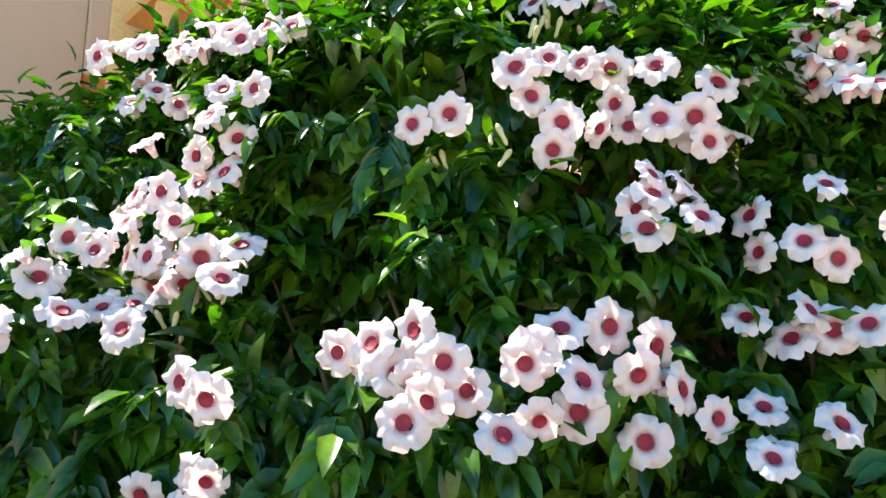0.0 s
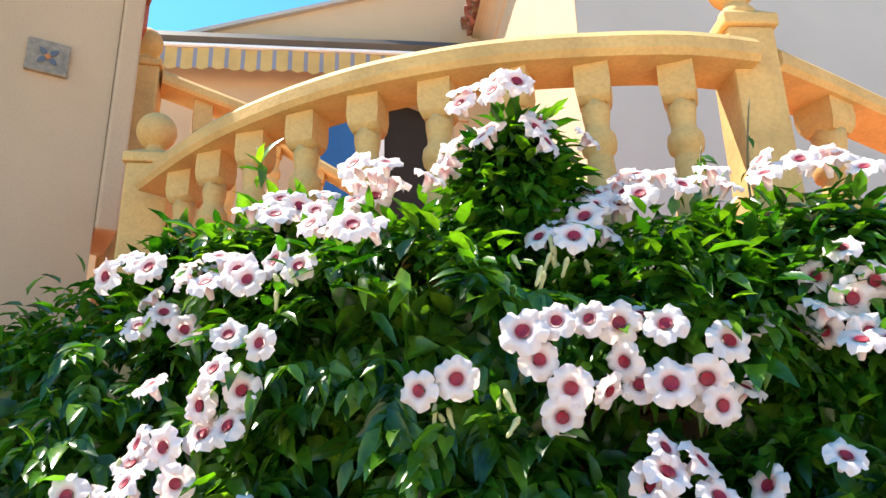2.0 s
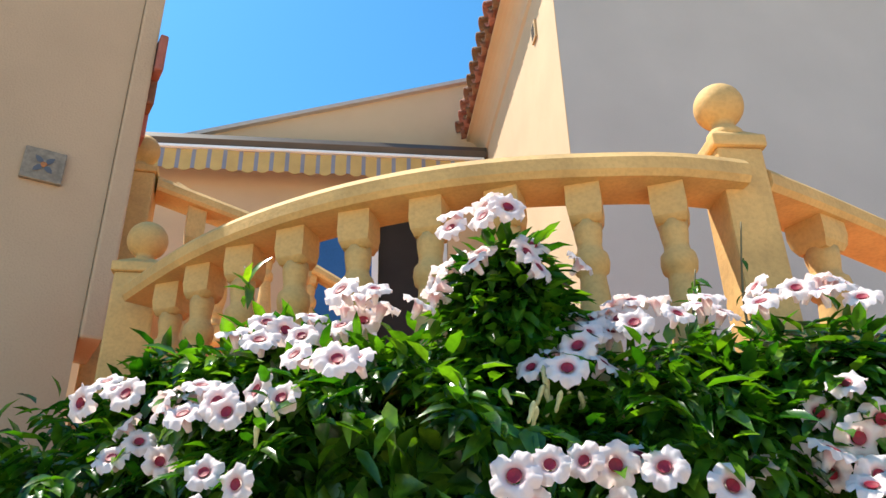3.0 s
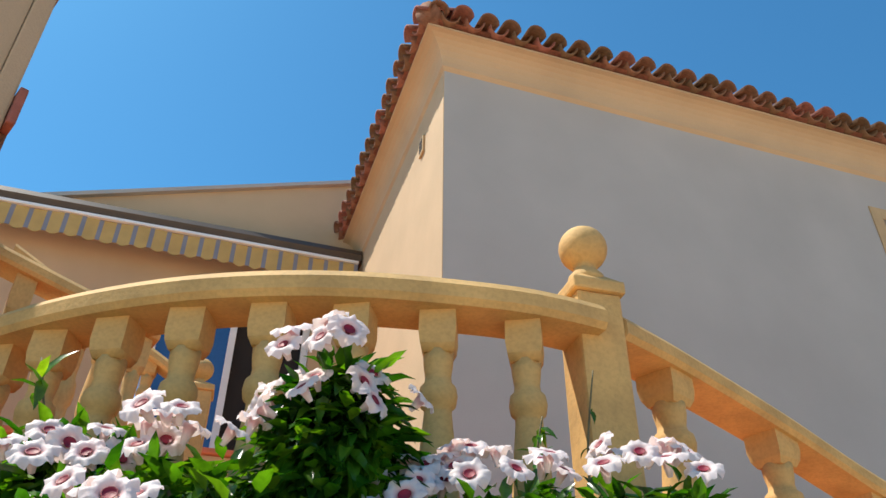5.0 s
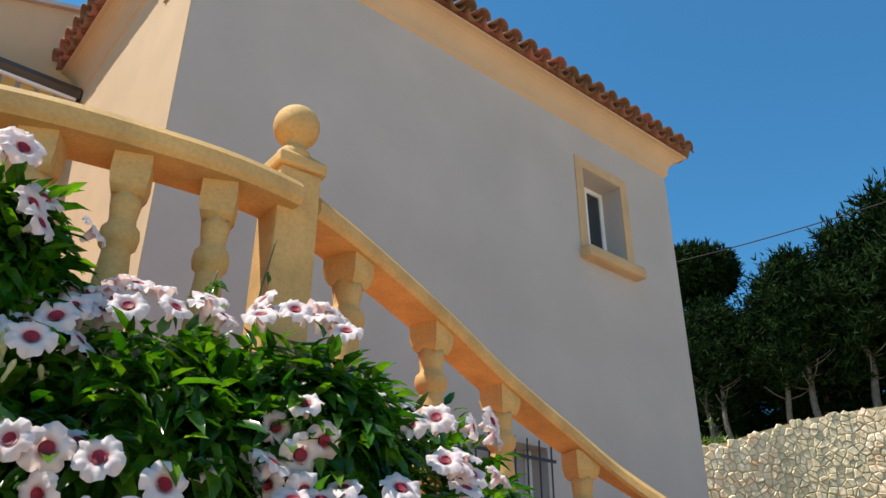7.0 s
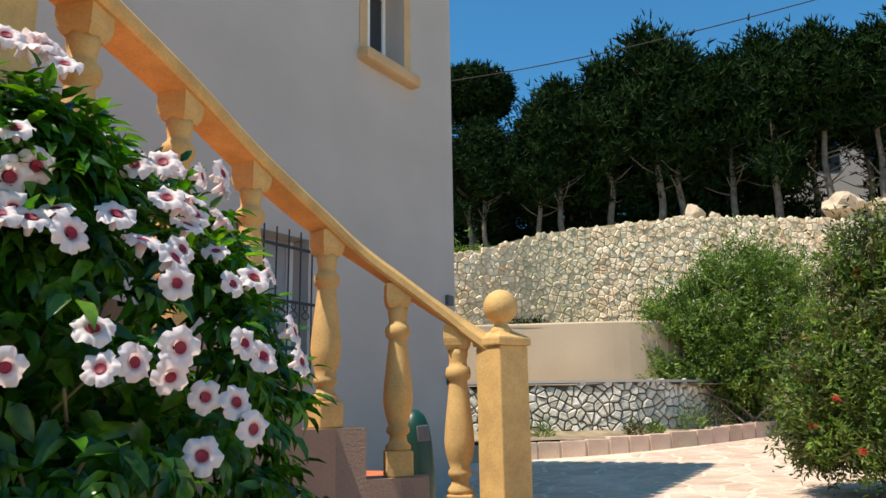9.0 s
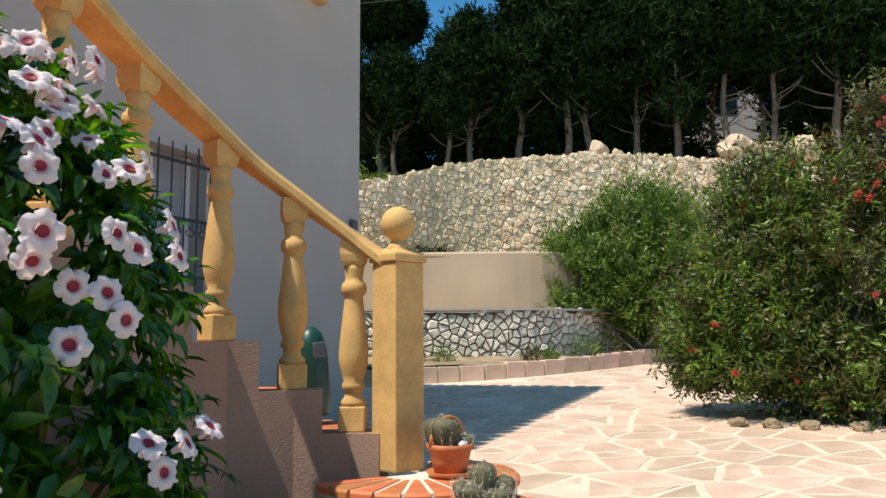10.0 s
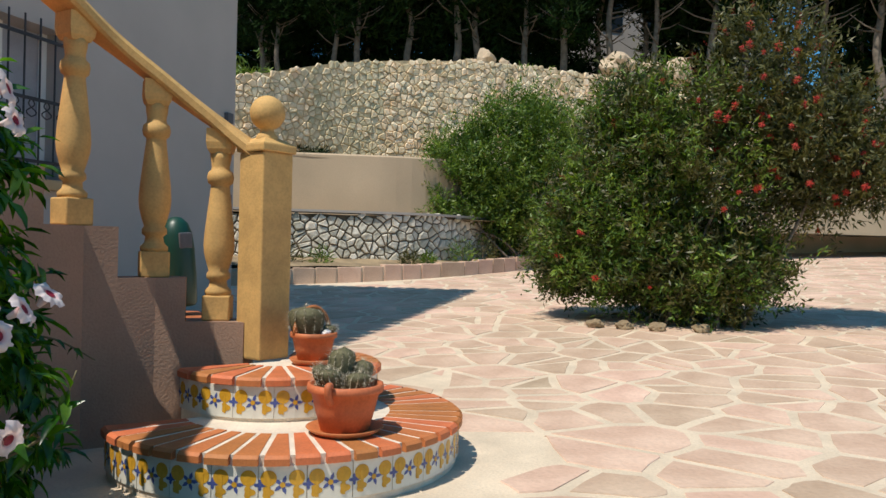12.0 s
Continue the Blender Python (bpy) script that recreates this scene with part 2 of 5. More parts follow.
def cells(seeds, lo, hi, reach, gap):
    """Convex cells round the seeds (x, y), shrunk by gap: for crazy paving and rubble."""
    seeds = np.array(seeds)
    grid = {}
    for i, (x, y) in enumerate(seeds):
        grid.setdefault((int(x // reach), int(y // reach)), []).append(i)
    out = []
    for i, (x, y) in enumerate(seeds):
        poly = [(lo[0], lo[1]), (hi[0], lo[1]), (hi[0], hi[1]), (lo[0], hi[1])]
        gx, gy = int(x // reach), int(y // reach)
        near = [j for a in (-2, -1, 0, 1, 2) for b in (-2, -1, 0, 1, 2) for j in grid.get((gx + a, gy + b), ()) if j != i]
        near.sort(key=lambda j: (seeds[j][0] - x) ** 2 + (seeds[j][1] - y) ** 2)
        for j in near[:16]:
            dx, dy = seeds[j][0] - x, seeds[j][1] - y
            d = math.hypot(dx, dy)
            nx, ny = dx / d, dy / d
            lim = d / 2 - gap / 2
            cut = []
            for k in range(len(poly)):
                (ax, ay), (bx, by) = poly[k], poly[(k + 1) % len(poly)]
                da, db = (ax - x) * nx + (ay - y) * ny - lim, (bx - x) * nx + (by - y) * ny - lim
                if da <= 0:
                    cut.append((ax, ay))
                if da * db < 0:
                    t = da / (da - db)
                    cut.append((ax + (bx - ax) * t, ay + (by - ay) * t))
            poly = cut
            if len(poly) < 3:
                break
        if len(poly) >= 3:
            out.append(((x, y), poly))
    return out


# the ground: one sheet that rises gently along the drive, with a hillside behind the walls
def rise(v):
    return 0.5 * (v + math.sqrt(v * v + 0.6))


def ground_z(x, y):
    return 0.052 * rise(x - 5.6) + 0.010 * rise(y - 4.0) - 0.02


bm = bmesh.new()
xs = [-400, -150, -60, -25, -10] + [-6 + i * 1.0 for i in range(32)] + [30, 45, 80, 180, 400]
ys = [-400, -150, -60, -25, -10] + [-6 + i * 1.0 for i in range(32)] + [30, 45, 80, 180, 400]
grid = [[bm.verts.new((x, y, min(ground_z(x, y), 1.6) if y < 30 else 1.2)) for x in xs] for y in ys]
for j in range(len(ys) - 1):
    for i in range(len(xs) - 1):
        bm.faces.new((grid[j][i], grid[j][i + 1], grid[j + 1][i + 1], grid[j + 1][i]))
ground = tagged(part("ground", bm, M_JOINT, soft=True), "drive bedded in pale cream mortar, rising gently", "ground", kind="structure")

# ---- house: local s along the front wall, v into the house ----
HOUSE_M = pose(1.27, 4.69, 0, 0, 0, math.degrees(math.atan2(0.3805, 0.9247)))
house = thing("house", "white rendered two storey villa with ochre trim and clay tile roof", "house", HOUSE_M)
WALL_T, EAVE_Z, LEN, DEEP = 0.34, 6.2, 5.86, 6.4


def wall_with_holes(length, z0, z1, t, holes):
    """Wall along +x from 0, y from 0 to t, with rectangular openings (x0, x1, z0, z1)."""
    b = bmesh.new()
    xs_ = sorted({0, length, *[h for o in holes for h in o[:2]]})
    zs_ = sorted({z0, z1, *[h for o in holes for h in o[2:]]})
    for a, c in zip(xs_, xs_[1:]):
        for e, f in zip(zs_, zs_[1:]):
            mx, mz = (a + c) / 2, (e + f) / 2
            if not any(o[0] < mx < o[1] and o[2] < mz < o[3] for o in holes):
                box(b, a, 0, e, c, t, f)
    bmesh.ops.remove_doubles(b, verts=b.verts, dist=1e-4)
    seen = {}
    for f in b.faces:
        seen.setdefault(tuple(round(c, 3) for c in f.calc_center_median()), []).append(f)
    bmesh.ops.delete(b, geom=[f for fs in seen.values() if len(fs) > 1 for f in fs], context="FACES")
    return b


UP = (4.28, 4.91, 4.48, 5.45)
LOW = (2.62, 3.50, 1.28, 2.42)
part("wall", wall_with_holes(LEN, -0.3, EAVE_Z, WALL_T, [UP, LOW]), M_WHITE, house, "white rendered front wall")
b = bmesh.new()
box(b, 0, WALL_T, -0.3, WALL_T, DEEP, EAVE_Z)
box(b, -0.006, 0.0, -0.3, -0.0005, DEEP, EAVE_Z)
part("wall", b, M_CREAM, house, "cream rendered side wall")
b = bmesh.new()
box(b, LEN - WALL_T, WALL_T, -0.3, LEN, DEEP, EAVE_Z)
part("wall", b, M_WHITE, house)
b = bmesh.new()
box(b, WALL_T, DEEP - WALL_T, -0.3, LEN - WALL_T, DEEP, EAVE_Z)
part("wall", b, M_WHITE, house)


def cornice(path, z0, z1, out):
    """Coved cornice; path: (place, way out) pairs, the way out mitred at the corners."""
    n = 7
    prof_ = [(0.0, z0), (0.0, z0)]
    for k_ in range(n + 1):
        a_ = math.pi / 2 * k_ / n
        prof_.append((0.03 + (out - 0.03) * (1 - math.cos(a_)), z0 + 0.03 + (z1 - z0 - 0.05) * math.sin(a_)))
    prof_ += [(out, z1), (0.0, z1)]
    b_ = bmesh.new()
    rings = [[b_.verts.new((p_[0] + o_[0] * r_, p_[1] + o_[1] * r_, z_)) for r_, z_ in prof_[1:]] for p_, o_ in path]
    for u, v in zip(rings, rings[1:]):
        for k_ in range(len(u)):
            b_.faces.new((u[k_], v[k_], v[(k_ + 1) % len(u)], u[(k_ + 1) % len(u)]))
    bmesh.ops.recalc_face_normals(b_, faces=b_.faces)
    return b_


part("cornice", cornice([((0, DEEP), (-1, 0)), ((0, 0), (-1, -1)), ((LEN, 0), (1, -1)), ((LEN, DEEP), (1, 0))], 5.95, 6.23, 0.21), M_CREAM, house, "coved cream cornice")

# hipped roof
OV, RP = 0.24, 0.36
X0, X1, Y0, Y1 = -OV, LEN + OV, -OV, DEEP + OV
half = (X1 - X0) / 2
RZ = 6.265
b = bmesh.new()
rd = RZ + half * RP
c = [b.verts.new(p) for p in ((X0, Y0, RZ), (X1, Y0, RZ), (X1, Y1, RZ), (X0, Y1, RZ))]
r1, r2 = b.verts.new(((X0 + X1) / 2, Y0 + half, rd)), b.verts.new(((X0 + X1) / 2, Y1 - half, rd))
for q in ((c[0], c[1], r1), (c[1], c[2], r2, r1), (c[2], c[3], r2), (c[3], c[0], r1, r2), (c[3], c[2], c[1], c[0])):
    b.faces.new(q)
roof = part("roof", b, M_TILE, house, "hipped roof of weathered clay barrel tiles")


def half_pipe(length, r0, r1, t=0.014, n=8, up=True):
    """Barrel tile along +y, its wide end at y 0."""
    b_ = bmesh.new()
    rings = []
    for y, r in ((0, r0), (length, r1)):
        for rr in (r, r - t):
            rings.append([b_.verts.new((-rr * math.cos(math.pi * k / n), y, (rr * math.sin(math.pi * k / n)) * (1 if up else -1))) for k in range(n + 1)])
    o0, i0, o1, i1 = rings
    for k in range(n):
        b_.faces.new((o0[k], o0[k + 1], o1[k + 1], o1[k]))
        b_.faces.new((i0[k], i1[k], i1[k + 1], i0[k + 1]))
        b_.faces.new((o0[k], i0[k], i0[k + 1], o0[k + 1]))
        b_.faces.new((o1[k], o1[k + 1], i1[k + 1], i1[k]))
    for k in (0, n):
        b_.faces.new((o0[k], o1[k], i1[k], i0[k]))
    bmesh.ops.recalc_face_normals(b_, faces=b_.faces)
    return b_


me_cover = smooth(mesh_from(half_pipe(0.46, 0.088, 0.07), "roof_tile", M_TILE))
me_pan = smooth(mesh_from(half_pipe(0.46, 0.085, 0.075, up=False), "roof_tile", M_TILE))
tilt = math.degrees(math.atan(RP))
PITCH = 0.212
tile_rng = random.Random(3)


def eave_row(origin, turn, length):
    """A row of cover and pan tiles at an eave; turn: degrees of the eave's way."""
    base = Matrix.Translation(origin) @ pose(0, 0, 0, 0, 0, turn)
    n = int(length / PITCH)
    for k in range(n + 1):
        x = k * PITCH + (length - n * PITCH) / 2
        j = pose(x + tile_rng.uniform(-0.008, 0.008), -0.07 + tile_rng.uniform(-0.012, 0.012), 0.035 + tile_rng.uniform(-0.004, 0.006), tilt, tile_rng.uniform(-3, 3), tile_rng.uniform(-1.5, 1.5))
        share("roof_tile", me_cover, roof, base @ j)
        if k < n:
            share("roof_tile", me_pan, roof, base @ pose(x + PITCH / 2, -0.05, 0.045, tilt, 0, 0))


eave_row((X0, Y0, RZ), 0, X1 - X0)
eave_row((X0, Y1, RZ), -90, Y1 - Y0)
eave_row((X1, Y0, RZ), 90, Y1 - Y0)
# the rest of the tile courses, joined
b = bmesh.new()
for (ox, oy, turn, length) in ((X0, Y0, 0, X1 - X0), (X0, Y1, -90, Y1 - Y0), (X1, Y0, 90, Y1 - Y0)):
    base = Matrix.Translation((ox, oy, RZ)) @ pose(0, 0, 0, 0, 0, turn)
    n = int(length / PITCH)
    for k in range(n + 1):
        x = k * PITCH + (length - n * PITCH) / 2
        run = min(x, length - x, half)
        y = 0.33
        while y < run - 0.1:
            m4 = base @ pose(x, y, 0.035 + y * RP, tilt)
            nn = 5
            r = [[b.verts.new(m4 @ Vector((-q * math.cos(math.pi * i / nn), yy, q * math.sin(math.pi * i / nn)))) for i in range(nn + 1)] for yy, q in ((0, 0.088), (0.44, 0.07))]
            for i in range(nn):
                b.faces.new((r[0][i], r[0][i + 1], r[1][i + 1], r[1][i]))
            y += 0.38
tagged(part("tile_courses", b, M_TILE, roof, soft=True), kind="stuff")
b = bmesh.new()
for p0_, p1_ in (((X0, Y0, RZ), ((X0 + X1) / 2, Y0 + half, rd)), ((X1, Y0, RZ), ((X0 + X1) / 2, Y0 + half, rd)), (((X0 + X1) / 2, Y0 + half, rd), ((X0 + X1) / 2, Y1 - half, rd))):
    tube(b, [Vector(p0_) + Vector((0, 0, 0.05)), Vector(p1_) + Vector((0, 0, 0.05))], 0.10, 10)
part("ridge_tiles", b, M_TILE, roof, soft=True)


# upper window: ochre surround, deep reveal, dark pane, sill
def surround(x0, x1, z0, z1, w, proud):
    b_ = bmesh.new()
    box(b_, x0 - w, -proud, z0, x0, 0.0, z1 + w, 0.004)
    box(b_, x1, -proud, z0, x1 + w, 0.0, z1 + w, 0.004)
    box(b_, x0, -proud, z1, x1, 0.0, z1 + w, 0.004)
    return b_


win = new("window")
win.parent = house
tagged(win, "small upper window in a deep reveal with ochre surround")
part("surround", surround(*UP, 0.12, 0.012), M_OCHRE, win, "ochre painted band")
part("sill", boxed(UP[0] - 0.14, -0.13, UP[2] - 0.13, UP[1] + 0.16, 0.2, UP[2], 0.04), M_OCHRE, win, "projecting ochre sill")
b = bmesh.new()
for q in ((UP[0], UP[0] + 0.05, UP[2], UP[3]), (UP[1] - 0.05, UP[1], UP[2], UP[3]), (UP[0] + 0.05, UP[1] - 0.05, UP[2], UP[2] + 0.05), (UP[0] + 0.05, UP[1] - 0.05, UP[3] - 0.05, UP[3])):
    box(b, q[0], 0.24, q[2], q[1], 0.29, q[3], 0.004)
box(b, 4.575, 0.245, UP[2] + 0.05, 4.64, 0.285, UP[3] - 0.05)
part("frame", b, M_WPAINT, win)
part("pane", boxed(UP[0] + 0.05, 0.26, UP[2] + 0.05, UP[1] - 0.05, 0.27, UP[3] - 0.05), M_GLASSB, win)

# lower window with wrought iron bars
win2 = new("window")
win2.parent = house
tagged(win2, "ground floor window behind a wrought iron grille")
part("sill", boxed(LOW[0] - 0.06, -0.07, LOW[2] - 0.08, LOW[1] + 0.06, 0.2, LOW[2], 0.015), M_OCHRE, win2)
# grey of this pane paints the reflection in the glass
part("pane", boxed(LOW[0], 0.22, LOW[2], LOW[1], 0.23, LOW[3]), M_PALEPANE, win2, "glass pane with its pale reflection put into a grey colour")
b = bmesh.new()
for q in ((LOW[0], LOW[0] + 0.05, LOW[2], LOW[3]), (LOW[1] - 0.05, LOW[1], LOW[2], LOW[3]), (3.03, 3.09, LOW[2], LOW[3])):
    box(b, q[0], 0.18, q[2], q[1], 0.215, q[3])
part("frame", b, M_WPAINT, win2)
for k in range(7):
    x = LOW[0] + 0.02 + k * 0.14
    part("bar", tube(bmesh.new(), [(x, -0.06, LOW[2] + 0.02), (x, -0.06, LOW[3] + 0.03)], 0.008, 6), M_IRON, win2)
for z in (LOW[2] + 0.12, (LOW[2] + LOW[3]) / 2, LOW[3] - 0.12):
    part("crossbar", boxed(LOW[0] - 0.02, -0.075, z - 0.012, LOW[1] + 0.02, -0.062, z + 0.012), M_IRON, win2)
b = bmesh.new()
for k in range(6):
    x = LOW[0] + 0.09 + k * 0.14
    for sgn in (1, -1):
        pts = [(x + sgn * 0.055 * math.sin(a * 1.0) * (1 - a / 9), -0.06, 1.72 + 0.035 * a * 0.6) for a in np.linspace(0, 6.2, 12)]
        tube(b, pts, 0.005, 5)
part("scrolls", b, M_IRON, win2)

# small fittings on the walls
for z in (2.14, 1.29):
    ob = part("wall_box", boxed(5.66, -0.05, z - 0.06, 5.76, 0.0, z + 0.05, 0.008), M_GREYP, house, "small dark outdoor socket box")
b = bmesh.new()
box(b, -0.026, 0.50, 5.50, -0.006, 0.62, 5.68, 0.004)
vent = part("vent", b, M_OCHRE, house, "small vent cover")
# slots are thin bars on the cover, their inner shade painted near black
b = bmesh.new()
for k in range(4):
    box(b, -0.030, 0.52, 5.53 + k * 0.035, -0.0265, 0.60, 5.55 + k * 0.035)
part("dark_slot", b, M_DARK, vent)

# ---- wing behind, with a raking gable, terrace door and awning ----
VF = 3.1
wing = thing("house_wing", "cream rendered wing with raking gable and arched terrace door", "house", HOUSE_M)
b = bmesh.new()


def rake(s):
    return 7.10 + 0.312 * s


DX0, DX1, DZ0, DZ1 = -2.05, -0.45, 3.11, 5.17


def slab(b_, poly, y0, y1):
    lo = [b_.verts.new((s, y0, z)) for s, z in poly]
    hi = [b_.verts.new((s, y1, z)) for s, z in poly]
    b_.faces.new(lo)
    b_.faces.new(list(reversed(hi)))
    for k in range(len(poly)):
        b_.faces.new((lo[k], hi[k], hi[(k + 1) % len(poly)], lo[(k + 1) % len(poly)]))


arch = [(DX0 + (DX1 - DX0) * k / 10, DZ1 + 0.28 * math.sin(math.pi * k / 10)) for k in range(11)]
slab(b, [(-6.4, 0), (DX0, 0), (DX0, DZ1 - 0.05)] + arch + [(DX1, DZ1 - 0.05), (DX1, 0), (0, 0), (0, rake(0)), (-6.4, rake(-6.4))], VF, VF + 0.3)
bmesh.ops.recalc_face_normals(b, faces=b.faces)
part("wall", b, M_CREAM, wing)
b = bmesh.new()
slab(b, [(-6.6, rake(-6.6) + 0.0), (0.0, rake(0.0)), (0.0, rake(0.0) + 0.05), (-6.6, rake(-6.6) + 0.05)], VF - 0.06, VF + 3.2)
part("verge", b, M_WHITE, wing, "pale verge along the raking roof edge")
b = bmesh.new()
slab(b, [(-6.5, rake(-6.5) + 0.055), (-0.05, rake(-0.05) + 0.055), (-0.05, rake(-0.05) + 0.11), (-6.5, rake(-6.5) + 0.11)], VF + 0.1, VF + 3.2)
part("roof", b, M_TILE, wing)
aro = [(DX0 - 0.16 + (DX1 - DX0 + 0.32) * k / 14, DZ1 - 0.05 + 0.42 * math.sin(math.pi * k / 14)) for k in range(15)]
arch_faces = []
for k in range(14):
    a_, c_ = aro[k], aro[k + 1]
    fx = lambda q: DX0 + (q[0] - DX0 + 0.16) * (DX1 - DX0) / (DX1 - DX0 + 0.32)
    arch_faces.append([(fx(a_), DZ1 - 0.05 + 0.28 * math.sin(math.pi * k / 14)), c_, a_])
arch_in = [f_[0] for f_ in arch_faces] + [(DX1, DZ1 - 0.05)]
b = bmesh.new()
slab(b, arch_in + list(reversed(aro)), VF - 0.04, VF - 0.002)
bmesh.ops.recalc_face_normals(b, faces=b.faces)
part("arch_band", b, M_CREAM, wing, "raised arch moulding over the door")
door = new("terrace_door")
door.parent = wing
tagged(door, "open glazed terrace door with white frame")
b = bmesh.new()
for x in (DX0 + 0.03, -1.27, -0.52):
    box(b, x, VF + 0.12, DZ0, x + 0.07, VF + 0.18, DZ1 + 0.28, 0.006)
part("frame", b, M_WPAINT, door)
# the blue here is a painted sky reflection
part("pane", boxed(DX0 + 0.1, VF + 0.14, DZ0 + 0.1, -1.27, VF + 0.15, DZ1 + 0.2), M_BLUEG, door, "glass pane with the blue sky's reflection put into its colour")
# no room is built: a near-black panel paints its darkness
part("dark_panel", boxed(-1.2, VF + 0.20, DZ0, -0.45, VF + 0.29, DZ1 + 0.28), M_DARK, door, "dark panel painted as the unlit room behind the open leaf")

awn = thing("awning", "retracted awning with scalloped yellow striped valance", "awning", HOUSE_M)
b = bmesh.new()
sweep(b, [(-4.0, VF - 0.12, 5.90), (-0.02, VF - 0.12, 5.90)], [(0.12, -0.06), (0.15, 0.0), (0.12, 0.07), (0.0, 0.10), (-0.115, 0.10), (-0.115, -0.06)])
part("cassette", b, M_BROWN, awn, "brown metal cassette")
part("front_bar", boxed(-4.0, VF - 0.30, 5.765, -0.06, VF - 0.25, 5.80, 0.008), M_WPAINT, awn, "white front bar")
W_S = 0.12
k = 0
s0 = -3.98
while s0 < -0.1:
    b = bmesh.new()
    w_ = W_S if k % 2 == 0 else W_S * 0.36
    cols = 5
    rows_ = []
    for i in range(cols + 1):
        f = i / cols
        drop = 0.235 + (0.03 * math.sin(math.pi * f) if k % 2 == 0 else 0.0)
        yy = VF - 0.272 + 0.012 * math.sin((s0 + w_ * f) * 9)
        rows_.append([b.verts.new((s0 + w_ * f, yy + dy, z)) for dy in (0, 0.004) for z in (5.758, 5.758 - drop)])
    for u, v in zip(rows_, rows_[1:]):
        b.faces.new((u[0], v[0], v[1], u[1]))
        b.faces.new((u[2], u[3], v[3], v[2]))
        b.faces.new((u[1], v[1], v[3], u[3]))
    part("valance_stripe", b, M_YELLOW if k % 2 == 0 else M_BLUEST, awn)
    s0 += w_
    k += 1

# upper terrace
terr = thing("upper_terrace", "cream rendered upper terrace with tiled floor", "terrace", HOUSE_M)
part("base", boxed(-6.4, 1.5, 0.0, -0.004, VF - 0.004, 3.06), M_CREAM, terr)
part("floor_slab", boxed(-6.4, 1.46, 3.064, -0.004, VF - 0.004, 3.11, 0.01), M_TERRA, terr, "terracotta tiled floor")

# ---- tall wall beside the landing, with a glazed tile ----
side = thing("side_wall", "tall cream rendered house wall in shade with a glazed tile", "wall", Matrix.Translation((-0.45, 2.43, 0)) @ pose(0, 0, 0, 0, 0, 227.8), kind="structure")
# wall and pilaster carry the tone of their shade in the render colour
part("wall", boxed(0, -0.35, -0.2, 4.2, 0.0, 4.45), M_CREAM_SHADE, side)
part("pilaster", boxed(-0.085, -0.33, 2.12, -0.003, 0.022, 4.45, 0.012), M_CREAM_SHADE, side, "raised cream pilaster at the wall corner")
part("cap", boxed(-0.12, -0.40, 4.454, 4.25, 0.06, 4.53, 0.02), M_TILE, side)
for k in range(3):
    part("corbel", boxed(-0.125, -0.25 + 0.1 * k, 3.15 + 0.12 * k, -0.088, -0.15 + 0.1 * k, 3.35 + 0.12 * k, 0.01), M_TILE, side, "protruding clay tile end")
plaque = thing("wall_tile", "square grey glazed tile with a dark leaf pattern", "wall tile", Matrix.Translation((-0.45, 2.43, 0)) @ pose(0, 0, 0, 0, 0, 227.8))
PX, PZ = 0.245, 2.79
part("tile", boxed(PX - 0.075, 0.002, PZ - 0.07, PX + 0.075, 0.022, PZ + 0.07, 0.004), M_GREY, plaque)
b = bmesh.new()
for k in range(4):
    a = math.pi / 4 + k * math.pi / 2
    b_pts = [(PX + 0.05 * f * math.cos(a) + 0.012 * math.sin(math.pi * f) * math.cos(a + 1.57) * sg, PZ + 0.05 * f * math.sin(a) + 0.012 * math.sin(math.pi * f) * math.sin(a + 1.57) * sg) for sg, fs in ((1, (0.1, 0.4, 0.7, 1.0)), (-1, (0.7, 0.4))) for f in fs]
    b.faces.new([b.verts.new((x, 0.026, z)) for x, z in b_pts])
part("leaf_pattern", b, M_GREYP, plaque)
part("rosette", lathe(bmesh.new(), [(0.012, 0), (0.012, 0.003), (0.006, 0.005)], 10), M_TERRA, plaque, m=Matrix.Translation((PX, 0.023, PZ)) @ pose(0, 0, 0, -90))

# ---- lower landing, balustrades and stair ----
LAND_Z = 1.30
ARC = [(0.02, 2.18), (0.20, 2.075), (0.36, 1.99), (0.53, 1.92), (0.715, 1.865), (0.905, 1.83), (1.10, 1.82), (1.29, 1.835), (1.48, 1.875), (1.68, 1.935), (1.845, 2.02)]
STAIR = [(1.875, 2.07), (2.09, 2.37), (2.48, 2.745), (2.853, 3.01), (3.29, 3.19), (3.61, 3.10), (3.84, 2.95), (3.96, 2.77)]
UNDER = [2.10, 2.145, 2.09, 1.955, 1.76, 1.53, 1.335, 1.19]
BASE = [1.30, 1.30, 1.24, 1.125, 0.905, 0.69, 0.50, 0.34]

landing = thing("landing", "cream rendered landing with a curved front wall behind the climber", "terrace")
b = bmesh.new()
arc_s = spline([(x, y, 0) for x, y in ARC], 5)
poly = [(p.x, p.y - 0.06) for p in arc_s] + [(2.06, 2.42), (2.45, 2.85), (2.5, 3.3), (1.9, 4.3), (1.15, 4.60), (-0.9, 4.4), (-0.9, 2.7)]
lo = [b.verts.new((x, y, -0.1)) for x, y in poly]
hi = [b.verts.new((x, y, LAND_Z - 0.05)) for x, y in poly]
b.faces.new(hi)
for k in range(len(poly)):
    b.faces.new((lo[k], lo[(k + 1) % len(poly)], hi[(k + 1) % len(poly)], hi[k]))
bmesh.ops.recalc_face_normals(b, faces=b.faces)
part("base", b, M_STAIRWALL, landing)
b = bmesh.new()
